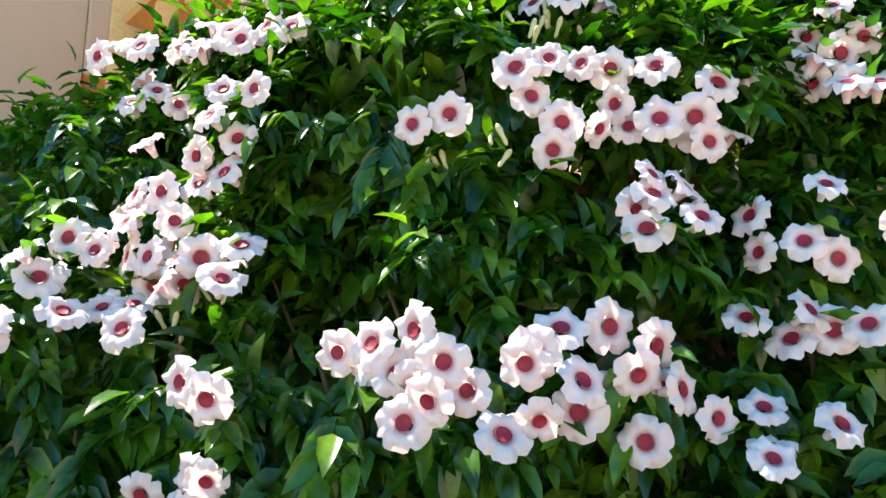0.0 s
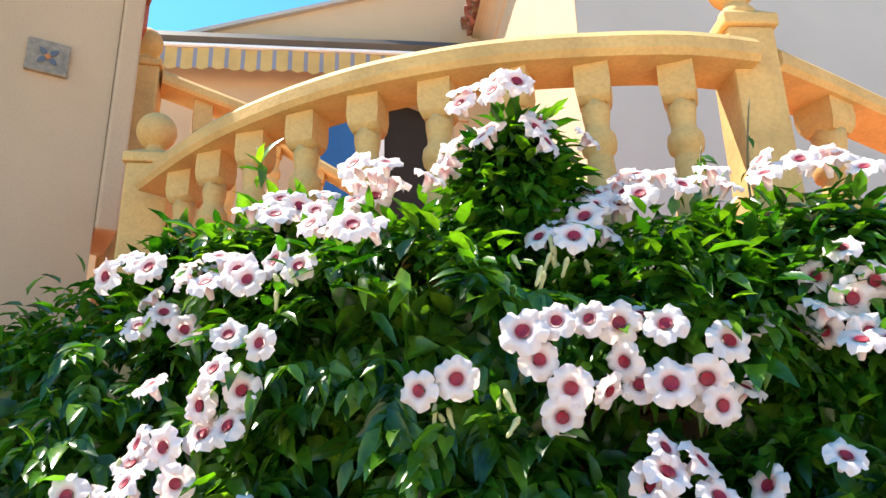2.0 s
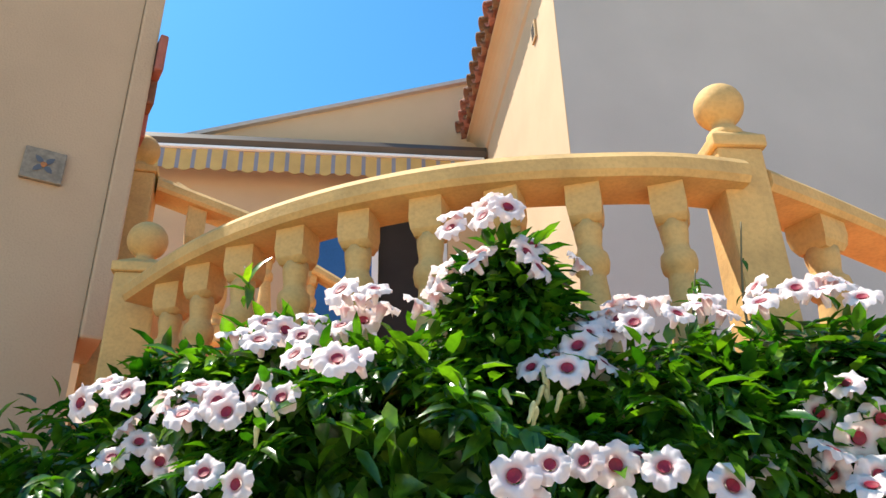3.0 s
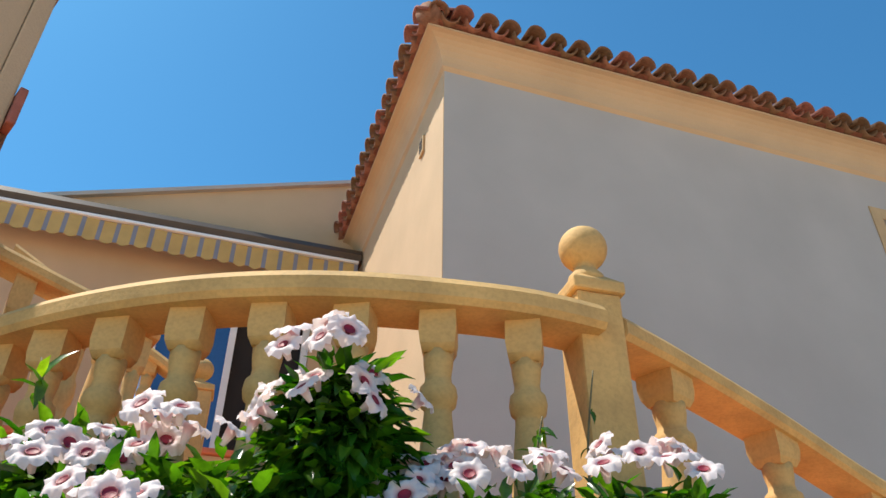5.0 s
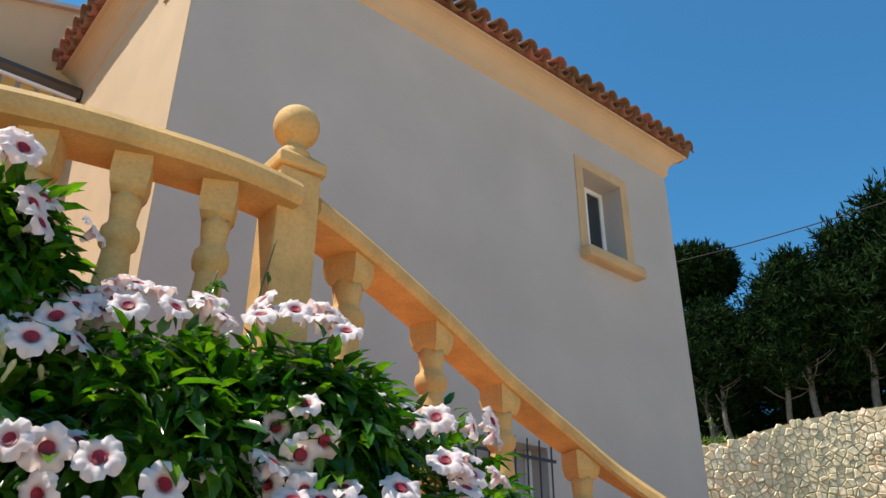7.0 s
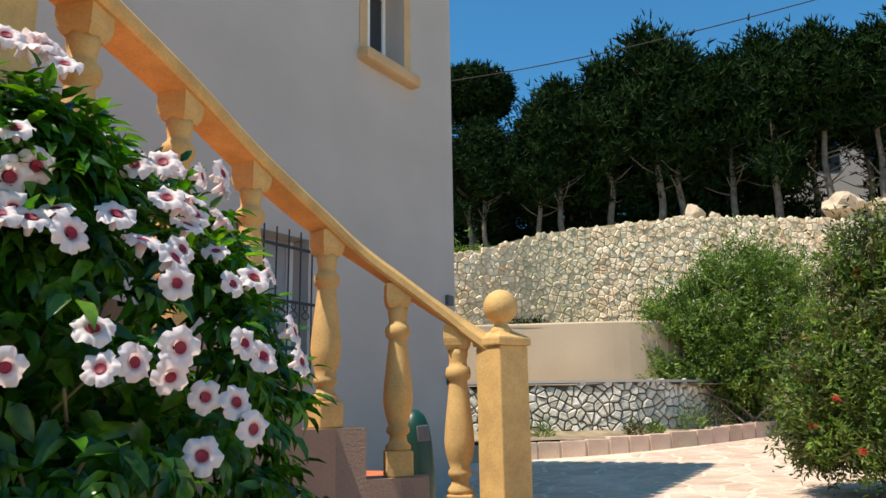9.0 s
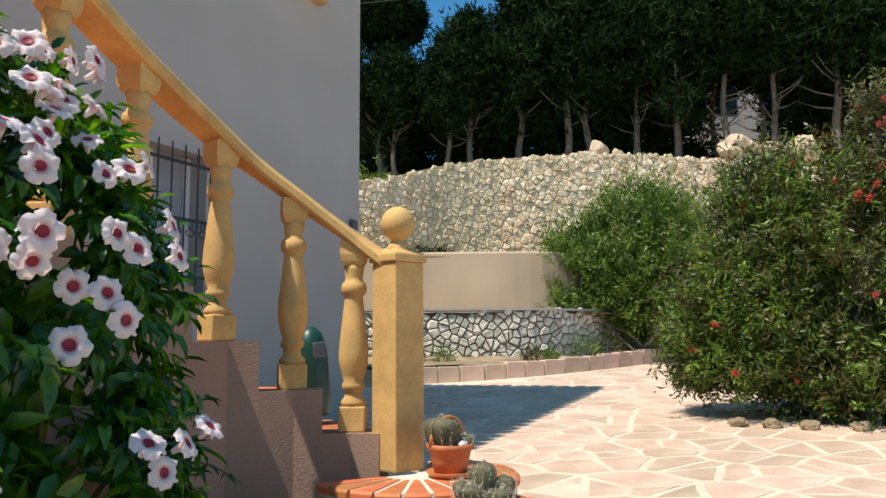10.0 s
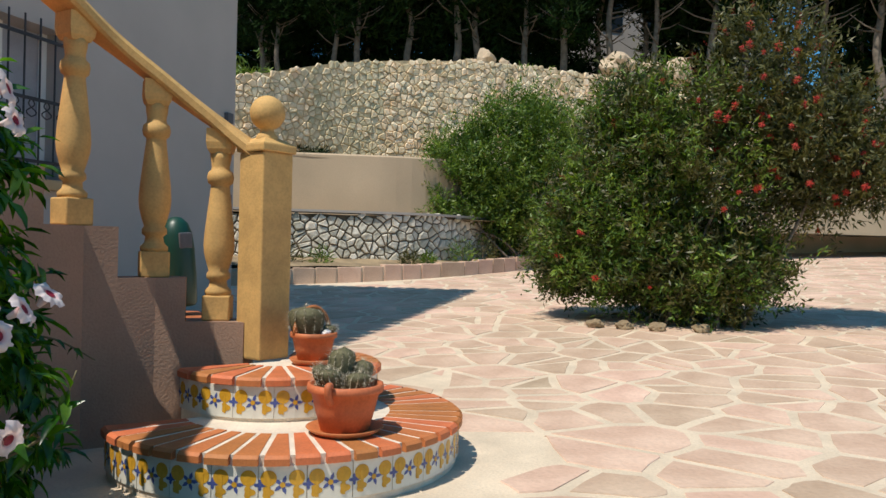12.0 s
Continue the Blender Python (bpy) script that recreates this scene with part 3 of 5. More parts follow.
f = b.faces.new([b.verts.new((x, y - (0.03 if i < len(arc_s) else 0), LAND_Z - 0.046)) for i, (x, y) in enumerate(poly)])
top = bmesh.ops.extrude_face_region(b, geom=[f])
bmesh.ops.translate(b, verts=[v for v in top["geom"] if isinstance(v, bmesh.types.BMVert)], vec=(0, 0, 0.046))
bmesh.ops.recalc_face_normals(b, faces=b.faces)
part("floor_slab", b, M_TERRA, landing, "terracotta tiled landing floor")

RAIL = [(-0.07, 0.0), (0.07, 0.0), (0.082, 0.015), (0.082, 0.048), (0.066, 0.07), (0.0, 0.078), (-0.066, 0.07), (-0.082, 0.048), (-0.082, 0.015)]


def baluster_mesh(h, girth):
    """Turned cast baluster with square blocks at both ends."""
    b_ = bmesh.new()
    q = 0.053 * girth
    box(b_, -q, -q, 0, q, q, 0.11 * h / 0.84, 0.008)
    vs = [[b_.verts.new((sx * w, sy * w, z)) for sx, sy in ((-1, -1), (1, -1), (1, 1), (-1, 1))] for w, z in ((q * 0.70, h - 0.108), (q * 0.88, h - 0.088), (q * 0.96, h - 0.06), (q * 0.94, h))]
    for u, v in zip(vs, vs[1:]):
        for k_ in range(4):
            b_.faces.new((u[k_], u[(k_ + 1) % 4], v[(k_ + 1) % 4], v[k_]))
    b_.faces.new(list(reversed(vs[0])))
    b_.faces.new(vs[-1])
    z = lambda t: 0.11 + (h - 0.21) * t
    pr = [(0.050, 0.0), (0.052, 0.03), (0.036, 0.06), (0.033, 0.10), (0.046, 0.12), (0.046, 0.15), (0.038, 0.17), (0.047, 0.22), (0.057, 0.29), (0.060, 0.35), (0.057, 0.44), (0.050, 0.55), (0.043, 0.66), (0.037, 0.75), (0.037, 0.77), (0.048, 0.785), (0.052, 0.82), (0.049, 0.855), (0.037, 0.875), (0.035, 0.90), (0.040, 0.95), (0.042, 1.0)]
    lathe(b_, [(r * girth, z(t)) for r, t in pr], 18)
    me = mesh_from(b_, "baluster", M_CAST)
    me.polygons.foreach_set("use_smooth", [abs(p.normal.z) < 0.98 and p.area < 0.002 for p in me.polygons])
    return me


me_bal = baluster_mesh(0.84, 0.84)
me_bal_stair = baluster_mesh(0.84, 1.14)


def newel(name, at, z0, top, yaw, parent, ball=0.078, w=0.083, neck=0.045):
    """Square post with cap plate and ball finial."""
    post_ = new(name)
    post_.parent = parent
    post_.matrix_basis = pose(at[0], at[1], z0, 0, 0, yaw)
    h = top - z0
    b_ = bmesh.new()
    box(b_, -w, -w, 0, w, w, h - 0.045, 0.010)
    part("shaft", b_, M_CAST, post_)
    b_ = bmesh.new()
    box(b_, -w - 0.011, -w - 0.011, h - 0.045, w + 0.011, w + 0.011, h - 0.008, 0.008)
    vs = [[b_.verts.new((sx * w, sy * w, z)) for sx, sy in ((-1, -1), (1, -1), (1, 1), (-1, 1))] for w, z in ((w + 0.005, h - 0.008), (0.03, h + 0.028))]
    for k_ in range(4):
        b_.faces.new((vs[0][k_], vs[0][(k_ + 1) % 4], vs[1][(k_ + 1) % 4], vs[1][k_]))
    b_.faces.new(vs[1])
    part("cap", b_, M_CAST, post_)
    b_ = bmesh.new()
    prof_ = [(0.055, h + 0.0), (0.047, h + neck * 0.5), (0.032, h + neck * 0.8), (0.029, h + neck)]
    for k_ in range(1, 16):
        a_ = -math.pi / 2 + 0.38 + (math.pi - 0.38) * k_ / 15
        prof_.append((max(0.002, ball * math.cos(a_)), h + neck + ball * 0.93 + ball * math.sin(a_)))
    lathe(b_, prof_, 28)
    part("ball_finial", b_, M_CAST, post_, soft=True)
    return post_


bal_t = thing("terrace_balustrade", "curved ochre cast stone balustrade with turned balusters", "balustrade")
part("handrail", sweep(bmesh.new(), [(p.x, p.y, 2.09) for p in arc_s], RAIL), M_CAST, bal_t)
for x, y in ARC[1:-1]:
    share("baluster", me_bal, bal_t, pose(x, y, LAND_Z, 0, 0, rng.uniform(-6, 6)) @ Matrix.Diagonal((1, 1, (2.09 - LAND_Z) / 0.84, 1)))
newel("newel_post", (1.857, 2.05), LAND_Z, 2.262, 20, bal_t, 0.066, 0.061, 0.062)
newel("newel_post", (-0.085, 2.27), LAND_Z, 2.28, 25, bal_t, 0.07, 0.075)

bal_s = thing("stair_balustrade", "ochre cast stone stair balustrade sweeping down to a ball topped post", "balustrade")
part("handrail", sweep(bmesh.new(), spline([(x, y, u) for (x, y), u in zip(STAIR, UNDER)], 6), RAIL), M_CAST, bal_s)
for i in range(1, 7):
    (x, y), u, z = STAIR[i], UNDER[i], BASE[i]
    dx, dy = STAIR[i + 1][0] - STAIR[i - 1][0], STAIR[i + 1][1] - STAIR[i - 1][1]
    share("baluster", me_bal_stair, bal_s, pose(x, y, z, 0, 0, math.degrees(math.atan2(dy, dx))) @ Matrix.Diagonal((1, 1, (u + 0.02 - z) / 0.84, 1)))
newel("newel_post", (3.95, 2.765), 0.34, 1.295, 2, bal_s, 0.078, 0.083, 0.062)

bal_u = thing("upper_stair_balustrade", "ochre balustrade of the upper flight with ball topped post", "balustrade")
newel("newel_post", (-0.62, 2.80), 1.30, 3.10, 30, bal_u)
part("handrail", sweep(bmesh.new(), [(-0.55, 2.85, 2.98), (0.05, 3.35, 2.80)], RAIL), M_CAST, bal_u)
for f in (0.25, 0.6, 0.92):
    x, y, u = -0.55 + 0.6 * f, 2.85 + 0.5 * f, 2.98 - 0.18 * f
    share("baluster", me_bal, bal_u, pose(x, y, 1.30, 0, 0, 40) @ Matrix.Diagonal((1, 1, (u - 1.28) / 0.84, 1)))

part("handrail", sweep(bmesh.new(), [(-1.25, 3.95, 3.72), (-0.20, 4.34, 3.02)], RAIL), M_CAST, bal_u)
for f in (0.3, 0.55, 0.8):
    x, y, u = -1.25 + 1.05 * f, 3.95 + 0.39 * f, 3.72 - 0.70 * f
    share("baluster", me_bal, bal_u, pose(x, y, u - 0.82, 0, 0, 20))
newel("newel_post", (-0.14, 4.37), 1.30, 3.05, 20, bal_u, 0.07)

# stair: side wall stepped under each baluster, treads behind
stair = thing("stair", "curved outdoor stair with pink rendered side wall and terracotta treads", "stair")
mids = [Vector(STAIR[0])] + [(Vector(STAIR[i]) + Vector(STAIR[i + 1])) / 2 for i in range(1, 7)]
mids[-1] = Vector((3.93, 2.84))
for i in range(1, 7):
    a, m_, c = mids[i - 1], Vector(STAIR[i]), mids[i]
    b = bmesh.new()
    ring = []
    for p, d in ((a, m_ - a), (m_, c - a), (c, c - m_)):
        nrm = Vector((d.y, -d.x)).normalized()
        ring.append((p + nrm * 0.088, p - nrm * 0.088))
    outer = [r[0] for r in ring] + [r[1] for r in reversed(ring)]
    lo = [b.verts.new((p.x, p.y, -0.1)) for p in outer]
    hi = [b.verts.new((p.x, p.y, BASE[i])) for p in outer]
    b.faces.new(hi)
    for k in range(6):
        b.faces.new((lo[k], lo[(k + 1) % 6], hi[(k + 1) % 6], hi[k]))
    bmesh.ops.recalc_face_normals(b, faces=b.faces)
    part("side_wall", b, M_STAIRWALL, stair)
    b = bmesh.new()
    far = [p + Vector((0.35, 1.05)) * (1.0 if i < 5 else 0.9) for p in (r[1] for r in ring)]
    outer = [r[1] for r in ring] + list(reversed(far))
    lo = [b.verts.new((p.x, p.y, -0.1)) for p in outer]
    hi = [b.verts.new((p.x, p.y, BASE[i] - 0.05)) for p in outer]
    b.faces.new(hi)
    for k in range(6):
        b.faces.new((lo[k], lo[(k + 1) % 6], hi[(k + 1) % 6], hi[k]))
    bmesh.ops.recalc_face_normals(b, faces=b.faces)
    part("tread", b, M_TERRA, stair)

# two rounded bottom steps round the end post
CX, CY = 3.865, 2.465


def round_step(r, z0, z1, a0, a1, name, n_tiles, nose, CX=CX, CY=CY):
    """Quarter-round bullnose step: painted riser tiles below, terracotta nosing bricks above."""
    st = new(name)
    st.parent = stair
    b_ = bmesh.new()
    n = 40
    lo_, hi_ = [], []
    for k_ in range(n + 1):
        a_ = radians(a0 + (a1 - a0) * k_ / n)
        lo_.append(b_.verts.new((CX + r * math.cos(a_), CY + r * math.sin(a_), z0 - 0.06)))
        hi_.append(b_.verts.new((CX + r * math.cos(a_), CY + r * math.sin(a_), z1 - 0.003)))
    cl, ch = b_.verts.new((CX, CY, z0 - 0.06)), b_.verts.new((CX, CY, z1 - 0.003))
    for k_ in range(n):
        b_.faces.new((lo_[k_], lo_[k_ + 1], hi_[k_ + 1], hi_[k_]))
        b_.faces.new((hi_[k_], hi_[k_ + 1], ch))
    b_.faces.new((lo_[0], hi_[0], ch, cl))
    b_.faces.new((lo_[-1], cl, ch, hi_[-1]))
    part("core", b_, M_GROUT, st)
    # nosing bricks, laid radially
    da = (a1 - a0) / n_tiles
    depth = nose
    b0 = bmesh.new()
    g = 0.019
    seg = 3
    ro, ri = r + 0.022, r - depth
    rows = []
    for k_ in range(seg + 1):
        f_ = -0.5 + k_ / seg
        ao, ai = radians(da) * f_ * (1 - g / (ro * radians(da))), radians(da) * f_ * (1 - g / (ri * radians(da)))
        po, pi = (ro * math.cos(ao), ro * math.sin(ao)), (ri * math.cos(ai), ri * math.sin(ai))
        e = 0.012
        po2 = ((ro - e) * math.cos(ao), (ro - e) * math.sin(ao))
        rows.append([b0.verts.new((*po, -0.032)), b0.verts.new((*po, -0.010)), b0.verts.new((*po2, 0.0)), b0.verts.new((*pi, 0.0)), b0.verts.new((*pi, -0.032))])
    for u, v in zip(rows, rows[1:]):
        for k_ in range(5):
            b0.faces.new((u[k_], v[k_], v[(k_ + 1) % 5], u[(k_ + 1) % 5]))
    b0.faces.new(rows[0])
    b0.faces.new(list(reversed(rows[-1])))
    bmesh.ops.recalc_face_normals(b0, faces=b0.faces)
    me_ = mesh_from(b0, "brick", M_TERRA)
    for k_ in range(n_tiles):
        share("brick", me_, st, Matrix.Translation((CX, CY, z1 + rng.uniform(-0.0015, 0.0015))) @ pose(0, 0, 0, 0, 0, a0 + da * (k_ + 0.5) + rng.uniform(-0.2, 0.2)))
    # painted riser tiles
    nt = max(6, round(radians(a1 - a0) * r / 0.15))
    dt = (a1 - a0) / nt
    h0, h1 = z0 + 0.012, z1 - 0.036

    def bent(bm_, a_lo, a_hi, y_lo, y_hi, rr, th, n_=4):
        ring_ = [[bm_.verts.new((q * math.cos(radians(t)), q * math.sin(radians(t)), z)) for q, z in ((rr, y_lo), (rr + th, y_lo), (rr + th, y_hi), (rr, y_hi))] for t in np.linspace(a_lo, a_hi, n_ + 1)]
        for u, v in zip(ring_, ring_[1:]):
            for k2 in range(4):
                bm_.faces.new((u[k2], v[k2], v[(k2 + 1) % 4], u[(k2 + 1) % 4]))
        bm_.faces.new(ring_[0])
        bm_.faces.new(list(reversed(ring_[-1])))

    def disc(bm_, a_c, z_c, rad, rr, petals=0, depth_=0.25):
        pts = []
        nn = 20
        for k2 in range(nn):
            t = 2 * math.pi * k2 / nn
            q = rad * (1 - depth_ + depth_ * math.cos(petals * t)) if petals else rad
            a_ = radians(a_c) + q * math.cos(t) / rr
            pts.append(bm_.verts.new((rr * math.cos(a_), rr * math.sin(a_), z_c + q * math.sin(t))))
        bm_.faces.new(pts)

    bt = bmesh.new()
    bent(bt, -dt / 2 + 0.15, dt / 2 - 0.15, h0, h1, r + 0.001, 0.006)
    bmesh.ops.recalc_face_normals(bt, faces=bt.faces)
    me_t = mesh_from(bt, "riser_tile", M_AZ_W)
    bf = bmesh.new()
    hm = (h0 + h1) / 2
    disc(bf, -dt * 0.0, hm, 0.033, r + 0.0078, 5, 0.38)
    disc(bf, -dt * 0.5 + 0.4, hm, 0.02, r + 0.0078, 4, 0.3)
    me_b = mesh_from(bf, "blue_flower", M_AZ_B)
    bf = bmesh.new()
    for sg in (-1, 1):
        disc(bf, sg * dt * 0.29, hm + 0.022, 0.026, r + 0.0080)
        disc(bf, sg * dt * 0.31, hm - 0.024, 0.022, r + 0.0080, 3, 0.2)
        bent(bf, sg * dt * 0.29 - 0.5, sg * dt * 0.29 + 0.5, hm - 0.045, hm + 0.03, r + 0.0072, 0.0015, 1)
    disc(bf, 0, hm, 0.009, r + 0.0086)
    bmesh.ops.recalc_face_normals(bf, faces=bf.faces)
    me_y = mesh_from(bf, "yellow_leaves", M_AZ_Y)
    for k_ in range(nt):
        mm = Matrix.Translation((CX, CY, 0)) @ pose(0, 0, 0, 0, 0, a0 + dt * (k_ + 0.5))
        t_ = share("riser_tile", me_t, st, mm, "white glazed tile with yellow scrolls and blue flowers")
        share("blue_flower", me_b, t_, Matrix.Identity(4))
        share("yellow_leaves", me_y, t_, Matrix.Identity(4))


round_step(0.695, 0.0, 0.17, 160, 400, "bottom_step", 30, 0.28)
round_step(0.42, 0.17, 0.34, 165, 400, "second_step", 16, 0.27, 3.95, 2.64)

# ---- garden walls ----
def along(path, s):
    """Place and way at length s along a path of points."""
    for a, c in zip(path, path[1:]):
        d = (c - a).length
        if s <= d or c is path[-1]:
            return a + (c - a) * (s / d), (c - a).normalized()
        s -= d


def path_len(path):
    return sum((c - a).length for a, c in zip(path, path[1:]))


def rubble_wall(name, label, plan, size, gap, seed, depth=0.4, singles=290, stone=M_RUBBLE, joint=M_MORTAR):
    """Rubble wall over plan points (x, y, bottom, top): a mortar core and proud faceted stones on its face."""
    w = tagged(new(name), label, "wall", kind="structure")
    path = spline([(p[0], p[1], 0) for p in plan], 8)
    low = spline([(p[2], 0, 0) for p in plan], 8)
    top = spline([(p[3], 0, 0) for p in plan], 8)
    b_ = bmesh.new()
    rings = []
    for i, p in enumerate(path):
        d = path[min(i + 1, len(path) - 1)] - path[max(i - 1, 0)]
        n_ = Vector((d.y, -d.x, 0)).normalized()
        rings.append([b_.verts.new(q) for q in (p + Vector((0, 0, low[i].x)), p - n_ * depth + Vector((0, 0, low[i].x)), p - n_ * depth + Vector((0, 0, top[i].x - 0.03)), p + Vector((0, 0, top[i].x - 0.03)))])
    for u, v in zip(rings, rings[1:]):
        for k_ in range(4):
            b_.faces.new((u[k_], v[k_], v[(k_ + 1) % 4], u[(k_ + 1) % 4]))
    b_.faces.new(rings[0])
    b_.faces.new(list(reversed(rings[-1])))
    bmesh.ops.recalc_face_normals(b_, faces=b_.faces)
    part("core", b_, joint, w)
    L = path_len(path)
    r_ = random.Random(seed)
    zt = max(t.x for t in top) - min(q.x for q in low)
    seeds = []
    rows_ = int(zt / (size * 0.85)) + 1
    for j in range(rows_):
        for i in range(int(L / size) + 1):
            seeds.append((i * size + (j % 2) * size / 2 + r_.uniform(-0.5, 0.5) * size, (j + 0.5) * size * 0.85 + r_.uniform(-0.48, 0.48) * size))
    lens = [0]
    for a, c in zip(path, path[1:]):
        lens.append(lens[-1] + (c - a).length)
    z_low = min(q.x for q in low)
    cut = cells(seeds, (0, 0), (L, zt), size * 1.2, gap)
    order = sorted(range(len(cut)), key=lambda i: abs(cut[i][0][0] - min(L * 0.5, 6.5)))
    single = set(order[:singles])
    rest = bmesh.new()
    for i, ((sx, sz), poly_) in enumerate(cut):
        at, way = along(path, min(max(sx, 0.001), L - 0.001))
        f_ = min(range(len(lens)), key=lambda k_: abs(lens[k_] - sx))
        zb, zt_ = low[f_].x, top[f_].x
        if z_low + sz > zt_ - 0.02 or z_low + sz < zb:
            continue
        n_ = Vector((way.y, -way.x, 0))
        pr = r_.uniform(0.012, 0.045)
        own = i in single
        b_ = bmesh.new() if own else rest
        c_ = Vector((0, 0, 0)) if own else at + Vector((0, 0, z_low + sz))
        pts = [(px - sx, min(pz, zt_ - z_low + 0.02) - sz) for px, pz in poly_]
        back = [b_.verts.new(c_ + way * px + Vector((0, 0, pz)) - n_ * 0.02) for px, pz in pts]
        mid_ = [b_.verts.new(c_ + way * px * 0.97 + Vector((0, 0, pz * 0.97)) + n_ * pr * 0.55) for px, pz in pts]
        front = [b_.verts.new(c_ + way * px * 0.72 + Vector((0, 0, pz * 0.72)) + n_ * (pr + r_.uniform(-0.008, 0.008))) for px, pz in pts]
        n__ = len(pts)
        for k_ in range(n__):
            b_.faces.new((back[k_], back[(k_ + 1) % n__], mid_[(k_ + 1) % n__], mid_[k_]))
            b_.faces.new((mid_[k_], mid_[(k_ + 1) % n__], front[(k_ + 1) % n__], front[k_]))
        b_.faces.new(front)
        if own:
            part("stone", b_, stone, w, m=Matrix.Translation(at + Vector((0, 0, z_low + sz))))
    tagged(part("stones", rest, stone, w), kind="stuff")
    return w, path, low, top


UPPER = [(6.8, 14.3, 2.2, 3.55), (8.6, 13.3, 2.3, 3.75), (10.5, 12.2, 2.35, 4.0), (12.75, 11.6, 2.4, 4.62), (15.5, 10.0, 2.5, 4.94), (18.7, 8.5, 2.6, 4.98), (23, 6.6, 2.6, 5.0), (28, 2.5, 2.6, 5.0), (33, -4, 2.6, 5.0)]
MID = [(7.4, 13.2), (8.9, 12.2), (10.68, 10.81), (12.49, 9.25), (14.4, 8.9), (17.5, 8.0), (22, 5.9), (27, 1.6), (32, -5)]
LOWER = [(7.2, 12.2, 0.2, 1.28), (8.6, 10.95, 0.25, 1.30), (9.93, 9.87, 0.3, 1.33), (11.68, 8.62, 0.35, 1.39), (13.6, 8.55, 0.4, 1.42), (15.8, 8.5, 0.45, 1.45)]
rubble_wall("upper_retaining_wall", "tall curved retaining wall of pale cream rubble stone", UPPER, 0.135, 0.012, 11, 0.45)
rubble_wall("lower_retaining_wall", "low dry rubble wall above the planting bed", LOWER, 0.145, 0.02, 12, 0.4, 290, M_LIME, M_GAP)

mid_path = spline([(x, y, 0) for x, y in MID], 8)
b = sweep(bmesh.new(), mid_path, [(0.0, 0.6), (0.0, 2.44), (-0.02, 2.47), (-0.25, 2.47), (-0.25, 0.6)])
tagged(part("middle_retaining_wall", b, M_SAND), "smooth sand coloured rendered terrace wall", "wall", kind="structure")
b = sweep(bmesh.new(), [p + Vector((0, 0, 0)) for p in spline([(x, y, 0) for x, y, *_ in LOWER], 8)], [(0.06, 1.36), (0.06, 1.40), (-0.45, 1.40), (-0.45, 1.36)])
tagged(part("wall_coping", b, M_WHITE), "pale cement coping on the low wall", "coping", kind="structure")


def strip(pa, pb, za, zb, name, material, label):
    """Ground between two paths."""
    b_ = bmesh.new()
    n = 40
    la, lb = path_len(pa), path_len(pb)
    rows_ = []
    for k_ in range(n + 1):
        a_, c_ = along(pa, la * min(k_ / n, 0.9999))[0], along(pb, lb * min(k_ / n, 0.9999))[0]
        rows_.append([b_.verts.new((*(a_ + (c_ - a_) * f_).xy, za + (zb - za) * f_ + 0.03 * noise.noise(Vector((k_ * 0.7, f_ * 5, za))))) for f_ in (0, 0.33, 0.66, 1)])
    for u, v in zip(rows_, rows_[1:]):
        for k_ in range(3):
            b_.faces.new((u[k_], v[k_], v[k_ + 1], u[k_ + 1]))
    bmesh.ops.recalc_face_normals(b_, faces=b_.faces)
    return tagged(part(name, b_, material, soft=True), label, "ground", kind="structure")


KERB = [(6.9, 11.2), (8.0, 10.1), (9.32, 9.08), (10.73, 8.35), (12.69, 7.97), (15.08, 7.99), (17.0, 8.1)]
kerb_path = spline([(x, y, 0) for x, y in KERB], 8)
low_path = spline([(x, y, 0) for x, y, *_ in LOWER], 8)
strip(kerb_path, low_path, 0.50, 0.62, "planting_bed", M_SOIL, "dry brown soil of the planting bed")
strip(low_path, mid_path, 1.32, 1.34, "terrace_bed", M_SOIL, "dry soil of the narrow terrace")
up_path = spline([(x, y, 0) for x, y, *_ in UPPER], 8)
strip(mid_path, up_path, 2.40, 2.46, "upper_bed", M_SOIL, "dry soil below the tall wall")
kerb = tagged(new("kerb"), "raised flagstone kerb round the planting bed", "kerb", kind="structure")
L = path_len(kerb_path)
s = 0.05
while s < L - 0.5:
    w_ = rng.uniform(0.32, 0.52)
    at, way = along(kerb_path, s + w_ / 2)
    gz = ground_z(at.x, at.y)
    zt = 0.24
    b = boxed(-w_ / 2 + 0.012, -0.09, -0.05, w_ / 2 - 0.012, 0.09, zt + rng.uniform(-0.01, 0.01), 0.012)
    part("kerb_stone", b, M_FLAG, kerb, m=Matrix.Translation((at.x, at.y, gz)) @ pose(0, 0, 0, 0, 0, math.degrees(math.atan2(way.y, way.x)) + rng.uniform(-2, 2)))
    s += w_
b = sweep(bmesh.new(), [p + Vector((0, 0, ground_z(p.x, p.y))) for p in kerb_path], [(0.075, -0.05), (0.075, 0.225), (-0.075, 0.225), (-0.075, -0.05)])
part("kerb_bed", b, M_JOINT, kerb)

# hillside behind the tall wall
b = bmesh.new()
rows_ = []
for k in range(41):
    at, way = along(up_path, path_len(up_path) * min(k / 40, 0.9999))
    n_ = Vector((-way.y, way.x, 0))
    zt = 3.5 + 1.45 * min(1, k / 16)
    rows_.append([b.verts.new((at.x + n_.x * d, at.y + n_.y * d, zt + d * 0.17 + 0.25 * noise.noise(Vector((k * 0.5, d * 0.2, 3))) * min(1, d / 3))) for d in (0.3, 1.5, 3, 5, 8, 12, 18, 30, 60, 120)])
for u, v in zip(rows_, rows_[1:]):
    for k in range(9):
        b.faces.new((u[k], v[k], v[k + 1], u[k + 1]))
bmesh.ops.recalc_face_normals(b, faces=b.faces)
